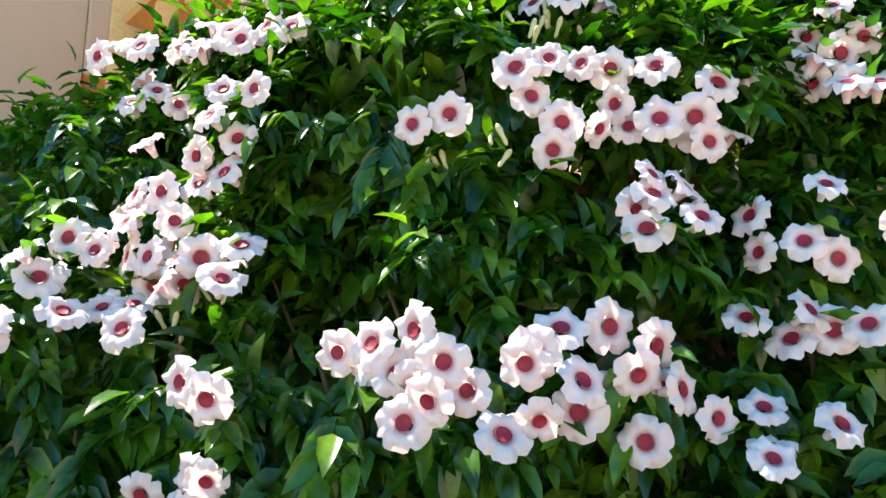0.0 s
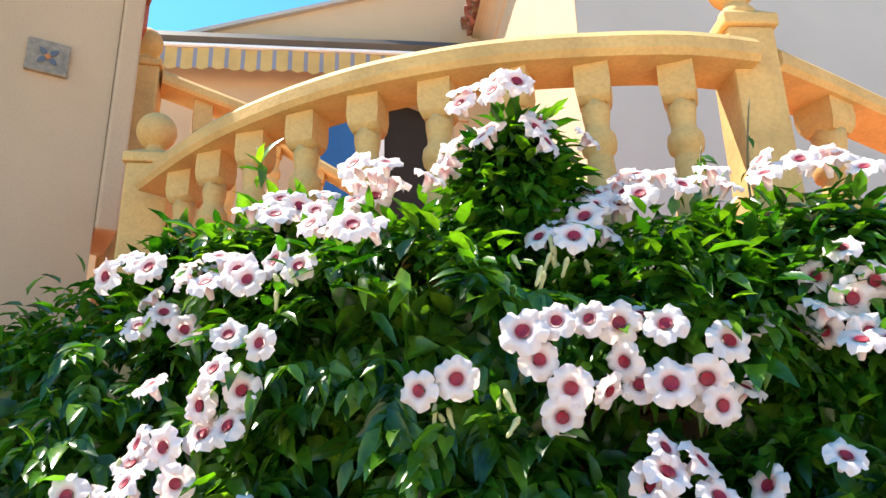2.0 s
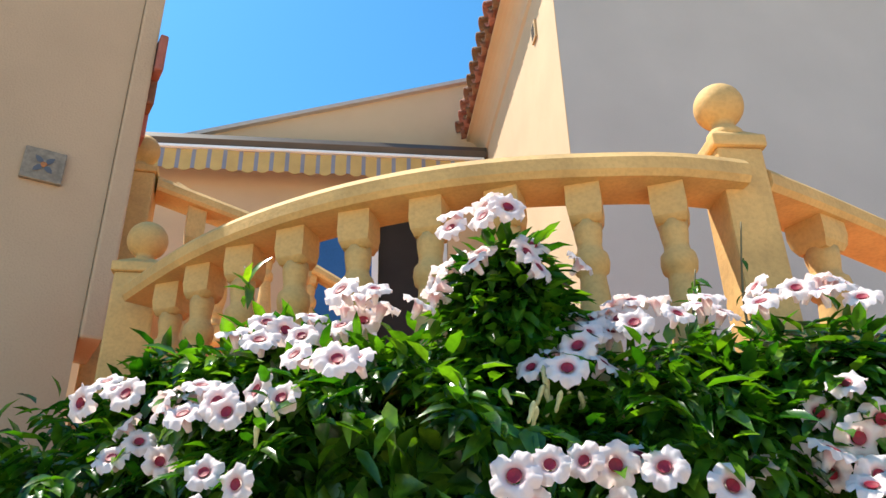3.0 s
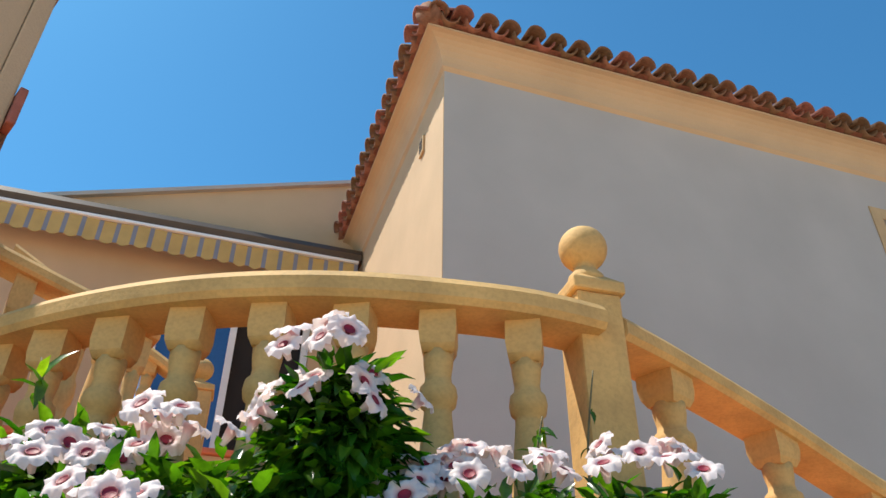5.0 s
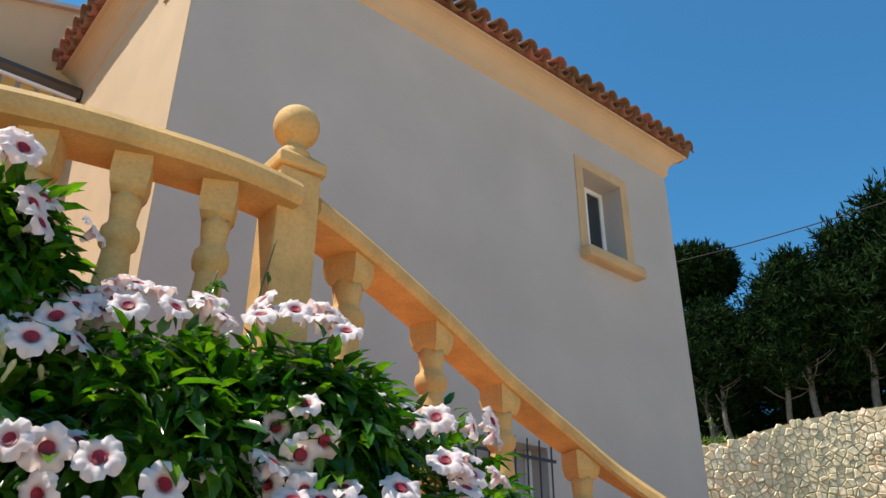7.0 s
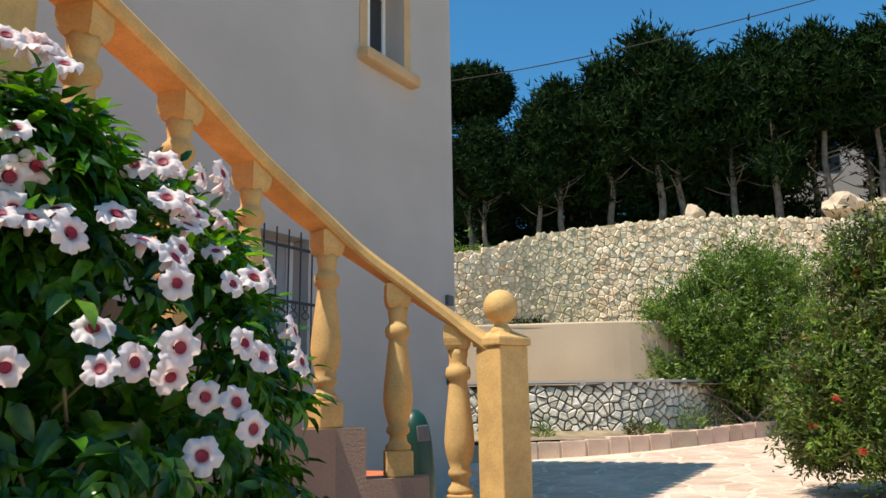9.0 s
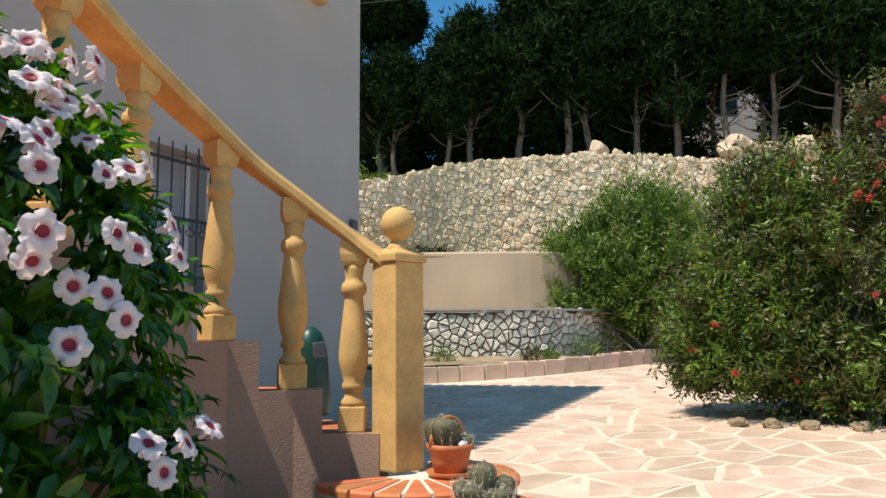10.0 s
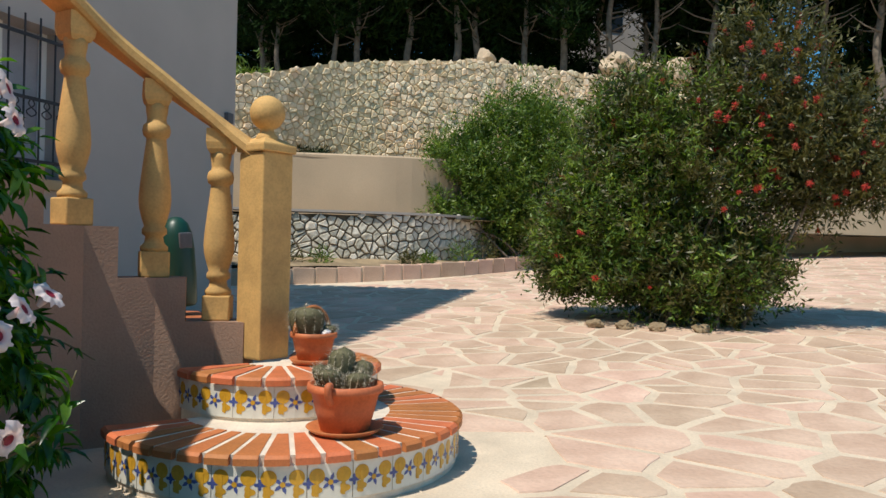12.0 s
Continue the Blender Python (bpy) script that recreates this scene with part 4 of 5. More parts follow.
tagged(part("hillside", b, M_SOIL, soft=True), "dry earth slope under the trees", "ground", kind="structure")

# soil bed added where the climber grows; dark colour deepens shade and cuts bounce
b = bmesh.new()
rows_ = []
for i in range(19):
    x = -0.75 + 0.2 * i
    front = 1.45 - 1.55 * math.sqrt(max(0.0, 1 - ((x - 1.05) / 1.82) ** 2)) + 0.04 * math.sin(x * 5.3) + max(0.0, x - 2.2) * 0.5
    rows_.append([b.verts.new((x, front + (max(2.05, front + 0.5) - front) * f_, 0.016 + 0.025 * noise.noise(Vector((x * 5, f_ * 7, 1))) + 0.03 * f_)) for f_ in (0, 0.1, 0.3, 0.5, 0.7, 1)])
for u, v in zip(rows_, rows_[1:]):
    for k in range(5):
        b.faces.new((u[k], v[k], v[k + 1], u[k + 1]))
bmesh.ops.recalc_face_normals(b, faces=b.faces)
tagged(part("climber_bed", b, M_SHADE_SOIL, soft=True), "bare soil under the climber, coloured dark for shade and less bounce", "ground", kind="structure")

# ---- foliage helpers ----
def raw_mesh(name, verts, faces, material, parent, m=None, label="", kind="", soft=True):
    me = bpy.data.meshes.new(name)
    me.from_pydata(verts, [], faces)
    me.materials.append(material)
    if soft:
        smooth(me)
    ob = new(name, me)
    if parent is not None:
        ob.parent = parent
    if m is not None:
        ob.matrix_basis = m
    return tagged(ob, label, kind=kind)


def leaf_into(verts, faces, at, way, face, length, width, bend=0.25):
    """A folded, arching lanceolate leaf."""
    way = way.normalized()
    side_ = way.cross(face).normalized()
    nrm = side_.cross(way)
    i = len(verts)
    fold = width * 0.22
    def pt(t, w, lift):
        return at + way * (length * t) + side_ * w + nrm * (lift - bend * length * t * t)
    verts += [pt(0, 0, 0), pt(0.3, -width * 0.46, fold), pt(0.3, 0, 0), pt(0.3, width * 0.46, fold), pt(0.66, -width * 0.36, fold), pt(0.66, 0, 0), pt(0.66, width * 0.36, fold), pt(1, 0, 0)]
    faces += [(i, i + 2, i + 1), (i, i + 3, i + 2), (i + 1, i + 2, i + 5, i + 4), (i + 2, i + 3, i + 6, i + 5), (i + 4, i + 5, i + 7), (i + 5, i + 6, i + 7)]


def rand_dir(r):
    z = r.uniform(-1, 1)
    a = r.uniform(0, 2 * math.pi)
    q = math.sqrt(1 - z * z)
    return Vector((q * math.cos(a), q * math.sin(a), z))


# ---- the flowering climber in front of the landing ----
BLOBS = [((1.08, 1.98, 0.80), (0.98, 0.76, 0.86)), ((1.90, 2.08, 0.85), (0.72, 0.66, 0.78)), ((0.35, 1.80, 0.85), (0.66, 0.64, 0.78)), ((1.15, 1.85, 0.20), (1.05, 0.60, 0.75)), ((2.06, 1.90, 0.40), (0.52, 0.62, 0.68)), ((2.16, 2.15, 1.20), (0.34, 0.42, 0.42)), ((1.32, 1.60, 1.58), (0.075, 0.07, 0.23)), ((1.88, 1.75, 1.40), (0.20, 0.2, 0.22)), ((1.57, 1.74, 1.28), (0.30, 0.30, 0.33)), ((1.10, 1.60, 1.30), (0.40, 0.34, 0.30)), ((0.72, 1.72, 1.52), (0.32, 0.26, 0.2)), ((2.38, 2.42, 0.55), (0.36, 0.34, 0.58)), ((2.64, 2.66, 0.25), (0.30, 0.24, 0.42))]


def blob_depth(p):
    """Over 1: outside the climber; small: deep inside."""
    d = min(math.sqrt(sum(((p[k] - c[k]) / r[k]) ** 2 for k in range(3))) for c, r in BLOBS)
    return d + 0.10 * noise.noise(Vector(p) * 4.0) + 0.05 * noise.noise(Vector(p) * 11.0)


def front_of(x, z):
    """The climber's face as seen from the drive, at a place across and a height."""
    y = 0.7
    while y < 2.9 and blob_depth((x, y, z)) > 1.0:
        y += 0.02
    return y


def out_of(p):
    e = 0.03
    g = Vector([blob_depth(p + Vector(a)) - blob_depth(p - Vector(a)) for a in ((e, 0, 0), (0, e, 0), (0, 0, e))])
    return g.normalized()


climber = thing("flowering_climber", "dense glossy green climber covered in pale pink crimson-throated flowers", "climber")
lr = random.Random(5)
verts, faces = [], []
near_leaves = []
tries = 0
made = 0
while made < 6600 and tries < 110000:
    tries += 1
    c_, r_ = BLOBS[lr.choice((0, 0, 0, 0, 0, 1, 1, 1, 2, 2, 2, 3, 3, 3, 4, 4, 5, 7, 8, 8, 6, 9, 10, 10, 11, 12))]
    d = rand_dir(lr)
    if d.y > 0.35:
        continue
    p = Vector([c_[k] + r_[k] * d[k] * lr.uniform(0.82, 1.03) for k in range(3)])
    dep = blob_depth(p)
    if p.z < 0.02 or dep < 0.76 or dep > 1.06 or (p.y > 2.35 and p.x < 2.0) or (p.y > 2.2 + 1.0 * (p.x - 1.9) and p.x > 1.9):
        continue
    if p.y > 1.95 and p.z < 1.3 and p.x < 1.9:
        continue
    lump = noise.noise(Vector((p.x * 3.6, p.y * 3.6, p.z * 5.2)) + Vector((7, 1, 2)))
    if lump < (-0.02 if p.z < 1.38 else -0.25) and dep > 0.80:
        continue
    made += 1
    o = out_of(p)
    stem_way = (o * 0.75 + rand_dir(lr) * 0.55 + Vector((0, 0, -0.42))).normalized()
    face = (Vector((0, 0, 1)) * 0.8 + o * 0.5 + rand_dir(lr) * 0.4).normalized()
    side_ = stem_way.cross(face).normalized()
    n_l = lr.choice((3, 5, 5, 7))
    size = lr.uniform(0.042, 0.070)
    for k in range(n_l):
        if k == n_l - 1:
            w_, base = stem_way, p + stem_way * (0.022 * (n_l // 2))
        else:
            sg = 1 if k % 2 else -1
            w_ = (stem_way * 0.55 + side_ * sg * 0.9 + Vector((0, 0, -0.45)) + rand_dir(lr) * 0.15).normalized()
            base = p + stem_way * (0.022 * (k // 2))
        fc = (face + rand_dir(lr) * 0.25).normalized()
        ln = size * lr.uniform(0.85, 1.2)
        if dep > 0.98 and p.y < 1.5 and k == n_l - 1 and len(near_leaves) < 260:
            near_leaves.append((base, w_, fc, ln * 1.15))
        else:
            leaf_into(verts, faces, base, w_, fc, ln, ln * lr.uniform(0.36, 0.47), lr.uniform(0.1, 0.45))
raw_mesh("foliage", verts, faces, M_LEAF, climber, kind="stuff")
for base, w_, fc, ln in near_leaves:
    v_, f_ = [], []
    leaf_into(v_, f_, Vector((0, 0, 0)), w_, fc, ln, ln * 0.48, 0.25)
    raw_mesh("leaf", v_, f_, M_LEAF, climber, Matrix.Translation(base))
# inner twigs and shaded inner leaves
for k in range(70):
    x = lr.uniform(-0.1, 2.4)
    y = 1.85 + 0.25 * lr.random() + max(0, x - 1.6) * 0.35
    p = Vector((x, y, 0))
    pts = [p.copy()]
    d = Vector((lr.uniform(-0.3, 0.3), -0.25, 1)).normalized()
    for i in range(6):
        p = p + d * lr.uniform(0.15, 0.26)
        d = (d + rand_dir(lr) * 0.35 + Vector((0, -0.08, 0.1))).normalized()
        if blob_depth(p) > 0.98:
            break
        pts.append(p.copy())
    if len(pts) > 2:
        part("stem", tube(bmesh.new(), pts, [0.012 - 0.0015 * i for i in range(len(pts))], 5), M_STEM, climber, soft=True)
verts, faces = [], []
for k in range(15000):
    c_, r_ = BLOBS[lr.choice((0, 0, 0, 1, 1, 2, 2, 3, 3, 4, 9, 10))]
    d = rand_dir(lr)
    p = Vector([c_[i] + r_[i] * d[i] * lr.uniform(0.30, 0.62) for i in range(3)])
    if p.z < 0 or (p.y > 1.9 and p.x < 1.85) or d.y > 0.4:
        continue
    leaf_into(verts, faces, p, (rand_dir(lr) + Vector((0, -0.4, -0.4))).normalized(), (rand_dir(lr) + Vector((0, -0.8, 0.6))).normalized(), lr.uniform(0.07, 0.10), lr.uniform(0.04, 0.055), 0.2)
for k in range(9000):
    p = Vector((lr.uniform(-0.1, 2.3), lr.uniform(1.40, 1.72), lr.uniform(0.05, 1.38)))
    if blob_depth(p) > 0.86:
        continue
    leaf_into(verts, faces, p, (rand_dir(lr) + Vector((0, -0.3, -0.5))).normalized(), (rand_dir(lr) + Vector((0, -0.8, 0.5))).normalized(), lr.uniform(0.06, 0.09), lr.uniform(0.03, 0.045), 0.2)
raw_mesh("inner_foliage", verts, faces, M_LEAF, climber, kind="stuff")


def corolla(seed):
    """Open trumpet with five ruffled lobes, facing +z."""
    r = random.Random(seed)
    b_ = bmesh.new()
    n = 40
    ph = [r.uniform(0.88, 1.1) for _ in range(5)]
    rings = []
    for t in range(6):
        ring = []
        for k_ in range(n):
            a_ = 2 * math.pi * k_ / n
            lobe = abs(math.cos(2.5 * a_)) ** 0.4
            li = int(((a_ / (2 * math.pi)) * 5 + 0.5) % 5)
            ru = math.sin(a_ * 11 + seed) * 0.0016 + math.sin(a_ * 5 + seed * 2) * 0.002
            rad, z = ((0.005, -0.034), (0.009, -0.014), (0.0115, -0.001), (0.018, 0.004), (0.027, 0.005), (0.0, 0.0))[t]
            if t == 5:
                rad, z = 0.0335 + 0.0035 * lobe * ph[li] + ru * 0.6 - (0.003 if lobe < 0.3 else 0), 0.0015 + ru * 2.4 - 0.006 * lobe
            elif t == 4:
                rad, z = rad * (0.90 + 0.1 * lobe), z + ru * 0.5 - 0.003 * (1 - lobe)
            ring.append(b_.verts.new((rad * math.cos(a_), rad * math.sin(a_), z)))
        rings.append(ring)
    for u, v in zip(rings, rings[1:]):
        for k_ in range(n):
            b_.faces.new((u[k_], u[(k_ + 1) % n], v[(k_ + 1) % n], v[k_]))
    return smooth(mesh_from(b_, "flower", M_PETAL))


me_flowers = [corolla(s_) for s_ in (1, 2, 3, 4)]
b = lathe(bmesh.new(), [(0.0090, 0.0010), (0.0108, 0.0024), (0.0103, 0.0030), (0.0075, 0.0004), (0.004, -0.008)], 16)
me_throat = smooth(mesh_from(b, "throat", M_THROAT))
FACE_CLUSTERS = [(0.94, 1.45, 4), (0.65, 1.42, 4), (0.91, 1.28, 5), (0.78, 1.21, 4), (0.89, 1.17, 2), (0.78, 1.08, 8), (0.70, 1.03, 7), (0.92, 0.97, 5), (0.61, 0.97, 5), (0.79, 0.95, 3), (0.56, 0.88, 4), (0.90, 0.76, 4), (0.98, 0.87, 2), (1.19, 0.88, 3), (1.27, 0.86, 4), (1.35, 0.84, 5), (1.45, 0.86, 7), (1.50, 0.80, 4), (1.26, 0.785, 1), (1.32, 0.76, 1), (1.26, 1.23, 2), (1.37, 1.27, 6), (1.50, 1.285, 4), (1.60, 1.27, 6), (1.66, 1.17, 2), (1.50, 1.10, 3), (1.58, 1.06, 3), (1.78, 1.05, 6), (1.70, 0.93, 2), (1.79, 0.89, 3), (1.70, 0.78, 1), (1.66, 0.73, 3)]
TOP_CLUSTERS = [(0.86, 1.58, 7), (0.96, 1.58, 6), (1.10, 1.60, 7), (1.31, 1.79, 6), (1.27, 1.70, 7), (1.37, 1.70, 4), (1.47, 1.53, 5), (1.54, 1.55, 6), (1.62, 1.58, 6), (1.44, 1.46, 4), (1.12, 1.45, 4), (0.80, 1.44, 7), (1.88, 1.58, 6), (1.87, 1.60, 3), (1.81, 1.26, 4), (0.55, 1.50, 4)]
SIDE_CLUSTERS = [(1.84, 1.38, 8), (2.20, 1.48, 5), (2.22, 1.34, 6), (2.12, 1.22, 4), (2.05, 1.08, 5), (2.24, 0.95, 4), (2.34, 1.10, 4), (2.36, 0.70, 4), (2.32, 1.24, 4), (2.10, 1.46, 4), (2.00, 0.72, 3), (2.25, 0.55, 3), (1.95, 1.28, 4)]
sprig_v, sprig_f = [], []
for clusters, up_ in ((FACE_CLUSTERS, 0.35), (TOP_CLUSTERS, 1.0), (SIDE_CLUSTERS, 0.45)):
    for cx, cz, n_f in clusters:
        cy = front_of(cx, cz)
        if cy > 2.8 or (cz > 1.7 and cx < 1.5):
            if cz < 1.65:
                continue
            cy = 1.55
        o = out_of(Vector((cx, cy, cz)))
        o.y = min(o.y, 0.1)
        o = (o + Vector((0, -0.4, up_ * 0.75))).normalized()
        tan = o.cross(Vector((0, 0, 1))).normalized()
        bit = tan.cross(o)
        placed = []
        hub = Vector((cx, cy, cz))
        for k in range(10 + 3 * n_f):
            d_ = (o * lr.uniform(-0.2, 0.7) + rand_dir(lr) + Vector((0, 0, -0.25))).normalized()
            at = hub + tan * lr.uniform(-0.9, 0.9) * 0.035 * math.sqrt(n_f) + bit * lr.uniform(-0.9, 0.6) * 0.03 * math.sqrt(n_f) - o * lr.uniform(0.0, 0.05)
            leaf_into(sprig_v, sprig_f, at, d_, (Vector((0, -0.4, 1)) + o * 0.5 + rand_dir(lr) * 0.4).normalized(), lr.uniform(0.05, 0.085), lr.uniform(0.022, 0.034), 0.3)
        for k in range(n_f):
            for _ in range(30):
                rr = 0.042 * math.sqrt(n_f) * math.sqrt(lr.random())
                a = lr.uniform(0, 2 * math.pi)
                q = (rr * math.cos(a) * 1.15, rr * math.sin(a) * 0.8)
                if all(math.hypot(q[0] - w[0], q[1] - w[1]) > 0.041 for w in placed):
                    break
            placed.append(q)
            at = Vector((cx, cy, cz)) + tan * q[0] + bit * q[1] + o * lr.uniform(0.045, 0.085)
            if up_ > 0.9:
                at += Vector((0, -0.02, 0.02))
            fwd = (o + tan * q[0] * 5 + bit * q[1] * 5 + rand_dir(lr) * 0.45).normalized()
            m_ = Matrix.Translation(at) @ fwd.to_track_quat("Z", "Y").to_matrix().to_4x4() @ pose(0, 0, 0, 0, 0, lr.uniform(0, 360)) @ Matrix.Scale(lr.uniform(0.82, 1.05), 4)
            fl = share("flower", lr.choice(me_flowers), climber, m_)
            share("throat", me_throat, fl, Matrix.Identity(4))
raw_mesh("sprig_leaves", sprig_v, sprig_f, M_LEAF, climber, kind="stuff")
# buds
b = lathe(bmesh.new(), [(0.002, 0), (0.0045, 0.006), (0.004, 0.018), (0.0065, 0.034), (0.005, 0.042), (0.001, 0.047)], 8)
me_bud = smooth(mesh_from(b, "bud", M_BUD))
for bx, bz in ((1.42, 1.44), (1.38, 1.42), (1.46, 1.45), (1.40, 1.47), (1.26, 1.74), (1.29, 1.80), (1.52, 1.30), (0.9, 1.0), (0.84, 0.93), (1.24, 1.17), (1.34, 1.18), (1.56, 1.24), (0.98, 1.40), (0.7, 1.1)):
    for k in range(3):
        by = front_of(bx, bz)
        share("bud", me_bud, climber, Matrix.Translation((bx + lr.uniform(-0.02, 0.02), by - lr.uniform(0.0, 0.04), bz + lr.uniform(-0.02, 0.03))) @ pose(0, 0, 0, lr.uniform(-30, 30), lr.uniform(-30, 30), 0) @ Matrix.Scale(0.8, 4))


# long shoots above the mass
def shoot(pts, n_s, seed, size=0.06):
    r = random.Random(seed)
    path_ = spline(pts, 6)
    part("shoot", tube(bmesh.new(), path_, [0.004 - 0.0025 * i / len(path_) for i in range(len(path_))], 5), M_STEM, climber, soft=True)
    v_, f_ = [], []
    for k in range(n_s):
        i = int((0.15 + 0.85 * k / n_s) * (len(path_) - 1))
        for j in range(3):
            d_ = (rand_dir(r) + Vector((0, 0, 0.1))).normalized()
            leaf_into(v_, f_, path_[i], d_, (Vector((0, -0.5, 1)) + rand_dir(r) * 0.4).normalized(), size * r.uniform(0.7, 1.2), size * 0.36, 0.35)
    raw_mesh("shoot_leaves", v_, f_, M_LEAF, climber, kind="stuff")


shoot([(0.82, 1.60, 1.55), (0.79, 1.58, 1.70), (0.74, 1.57, 1.86)], 7, 1, 0.07)
shoot([(1.66, 1.75, 1.55), (1.68, 1.76, 1.70), (1.70, 1.77, 1.80)], 7, 2, 0.04)
shoot([(1.80, 1.85, 1.50), (1.79, 1.84, 1.72), (1.82, 1.84, 1.93)], 5, 3, 0.03)
shoot([(1.33, 1.66, 1.38), (1.32, 1.60, 1.60), (1.30, 1.57, 1.82)], 22, 11, 0.06)
shoot([(1.38, 1.66, 1.38), (1.37, 1.60, 1.56), (1.38, 1.57, 1.76)], 20, 12, 0.06)
shoot([(1.26, 1.66, 1.38), (1.27, 1.60, 1.55), (1.25, 1.57, 1.74)], 20, 13, 0.06)
shoot([(1.32, 1.68, 1.35), (1.34, 1.64, 1.5), (1.33, 1.60, 1.68)], 22, 14, 0.065)
shoot([(2.5, 1.9, 0.6), (2.62, 1.85, 0.62), (2.72, 1.8, 0.56)], 5, 4, 0.04)
shoot([(2.3, 1.5, 0.42), (2.42, 1.38, 0.5), (2.46, 1.34, 0.62)], 8, 5, 0.06)

# ---- shrubs: a red-flowering one on the drive and a green one in the bed ----
sr = random.Random(9)


def shrub_foliage(name, owner, blobs, which, count, material, size, gate):
    """Twigs of narrow leaves filling rounded masses, thinned where a slow noise falls under the gate."""
    verts_, faces_ = [], []
    for _ in range(count):
        c_, r_ = blobs[sr.choice(which)]
        d_ = rand_dir(sr)
        q_ = sr.uniform(0.30, 1.0) ** 0.6
        p_ = Vector([c_[i_] + r_[i_] * d_[i_] * q_ * (1 + 0.30 * noise.noise(d_ * 2.5 + Vector(c_))) for i_ in range(3)])
        if p_.z < 0.22 or noise.noise(p_ * 2.2) < gate:
            continue
        way_ = (d_ * 0.8 + Vector((0, 0, 0.6)) + rand_dir(sr) * 0.5).normalized()
        reach = 0.34 if q_ > 0.93 and sr.random() < 0.35 else 0.2
        for _j in range(22):
            at_ = p_ + way_ * sr.uniform(-0.12, reach) * size + rand_dir(sr) * 0.032 * size
            w_ = (way_ * 0.7 + rand_dir(sr)).normalized()
            s_ = w_.cross(rand_dir(sr)).normalized()
            ln, wd = sr.uniform(0.05, 0.09) * size, sr.uniform(0.007, 0.013) * size
            i_ = len(verts_)
            verts_ += [at_, at_ + w_ * ln * 0.5 + s_ * wd, at_ + w_ * ln, at_ + w_ * ln * 0.5 - s_ * wd]
            faces_.append((i_, i_ + 1, i_ + 2, i_ + 3))
    raw_mesh(name, verts_, faces_, material, owner, kind="stuff")


def shrub_limbs(owner, blobs, root, spread, n, thick):
    for _ in range(n):
        c_, r_ = sr.choice(blobs)
        a_ = Vector(root) + Vector((sr.uniform(-1, 1) * spread, sr.uniform(-1, 1) * spread * 1.6, 0))
        e_ = Vector([c_[i_] + r_[i_] * sr.uniform(-0.75, 0.75) for i_ in range(3)])
        e_.z = max(e_.z, a_.z + 0.5)
        m_ = (a_ + e_) / 2 + rand_dir(sr) * 0.2
        part("limb", tube(bmesh.new(), spline([a_, m_, e_], 4), [thick * (1 - 0.09 * i_) for i_ in range(9)], 6), M_BARK, owner, soft=True)


shrub = thing("flowering_shrub", "large loose evergreen shrub with scattered red brush flowers", "shrub")
SB = [((8.95, 3.45, 1.12), (0.75, 0.72, 1.00)), ((9.10, 2.80, 1.72), (0.75, 0.72, 0.95)), ((9.30, 2.30, 2.35), (0.55, 0.62, 0.80)), ((9.45, 1.85, 1.85), (0.60, 0.50, 0.72)), ((9.10, 2.75, 0.62), (0.60, 0.85, 0.52)), ((9.60, 1.48, 1.65), (0.45, 0.36, 0.48)), ((8.95, 3.35, 1.95), (0.60, 0.62, 0.68)), ((8.85, 3.95, 0.80), (0.50, 0.42, 0.55))]
shrub_foliage("green_foliage", shrub, SB, (0, 0, 6, 7, 1, 4), 2900, M_SHRUB, 1.0, -0.22)
shrub_foliage("olive_foliage", shrub, SB, (0, 1, 1, 6, 7, 2, 2, 3, 3, 4, 4, 5), 4700, M_SHRUB2, 1.0, -0.20)
shrub_limbs(shrub, SB, (9.05, 2.85, 0.10), 0.35, 13, 0.020)
green_shrub = thing("green_shrub", "tall light green wispy shrub in the planting bed", "shrub")
GB = [((13.25, 9.05, 1.95), (0.65, 0.75, 1.20)), ((13.70, 8.35, 2.25), (0.70, 0.80, 1.55)), ((14.10, 7.70, 2.20), (0.60, 0.75, 1.55)), ((13.05, 9.45, 1.55), (0.45, 0.45, 0.85))]
shrub_foliage("foliage", green_shrub, GB, (0, 0, 1, 1, 2, 2, 3), 4200, M_SHRUB, 1.35, -0.24)
shrub_limbs(green_shrub, GB, (13.6, 8.2, 0.50), 0.25, 8, 0.026)
verts, faces = [], []
for k in range(60):
    a = 2 * math.pi * sr.random()
    z = sr.uniform(0, 0.08)
    d = Vector((math.cos(a), math.sin(a), sr.uniform(-0.2, 0.4))).normalized()
    s_ = d.cross(Vector((0, 0, 1))).normalized() * 0.003
    i = len(verts)
    verts += [Vector((0, 0, z)) - s_, Vector((0, 0, z)) + s_, Vector((0, 0, z)) + d * 0.038]
    faces.append((i, i + 1, i + 2))
me_brush = bpy.data.meshes.new("red_flower")
me_brush.from_pydata(verts, [], faces)
me_brush.materials.append(M_RED)
for k in range(170):
    c_, r_ = SB[sr.choice((1, 1, 2, 2, 2, 3, 3, 5, 5, 0))]
    d = rand_dir(sr)
    if d.x > 0.3:
        d.x = -d.x
    p = Vector([c_[i] + r_[i] * d[i] * 1.05 for i in range(3)])
    if p.z > 0.5:
        share("red_flower", me_brush, shrub, Matrix.Translation(p) @ (d + Vector((0, 0, 0.6))).to_track_quat("Z", "Y").to_matrix().to_4x4() @ Matrix.Scale(sr.uniform(0.6, 1.1), 4))


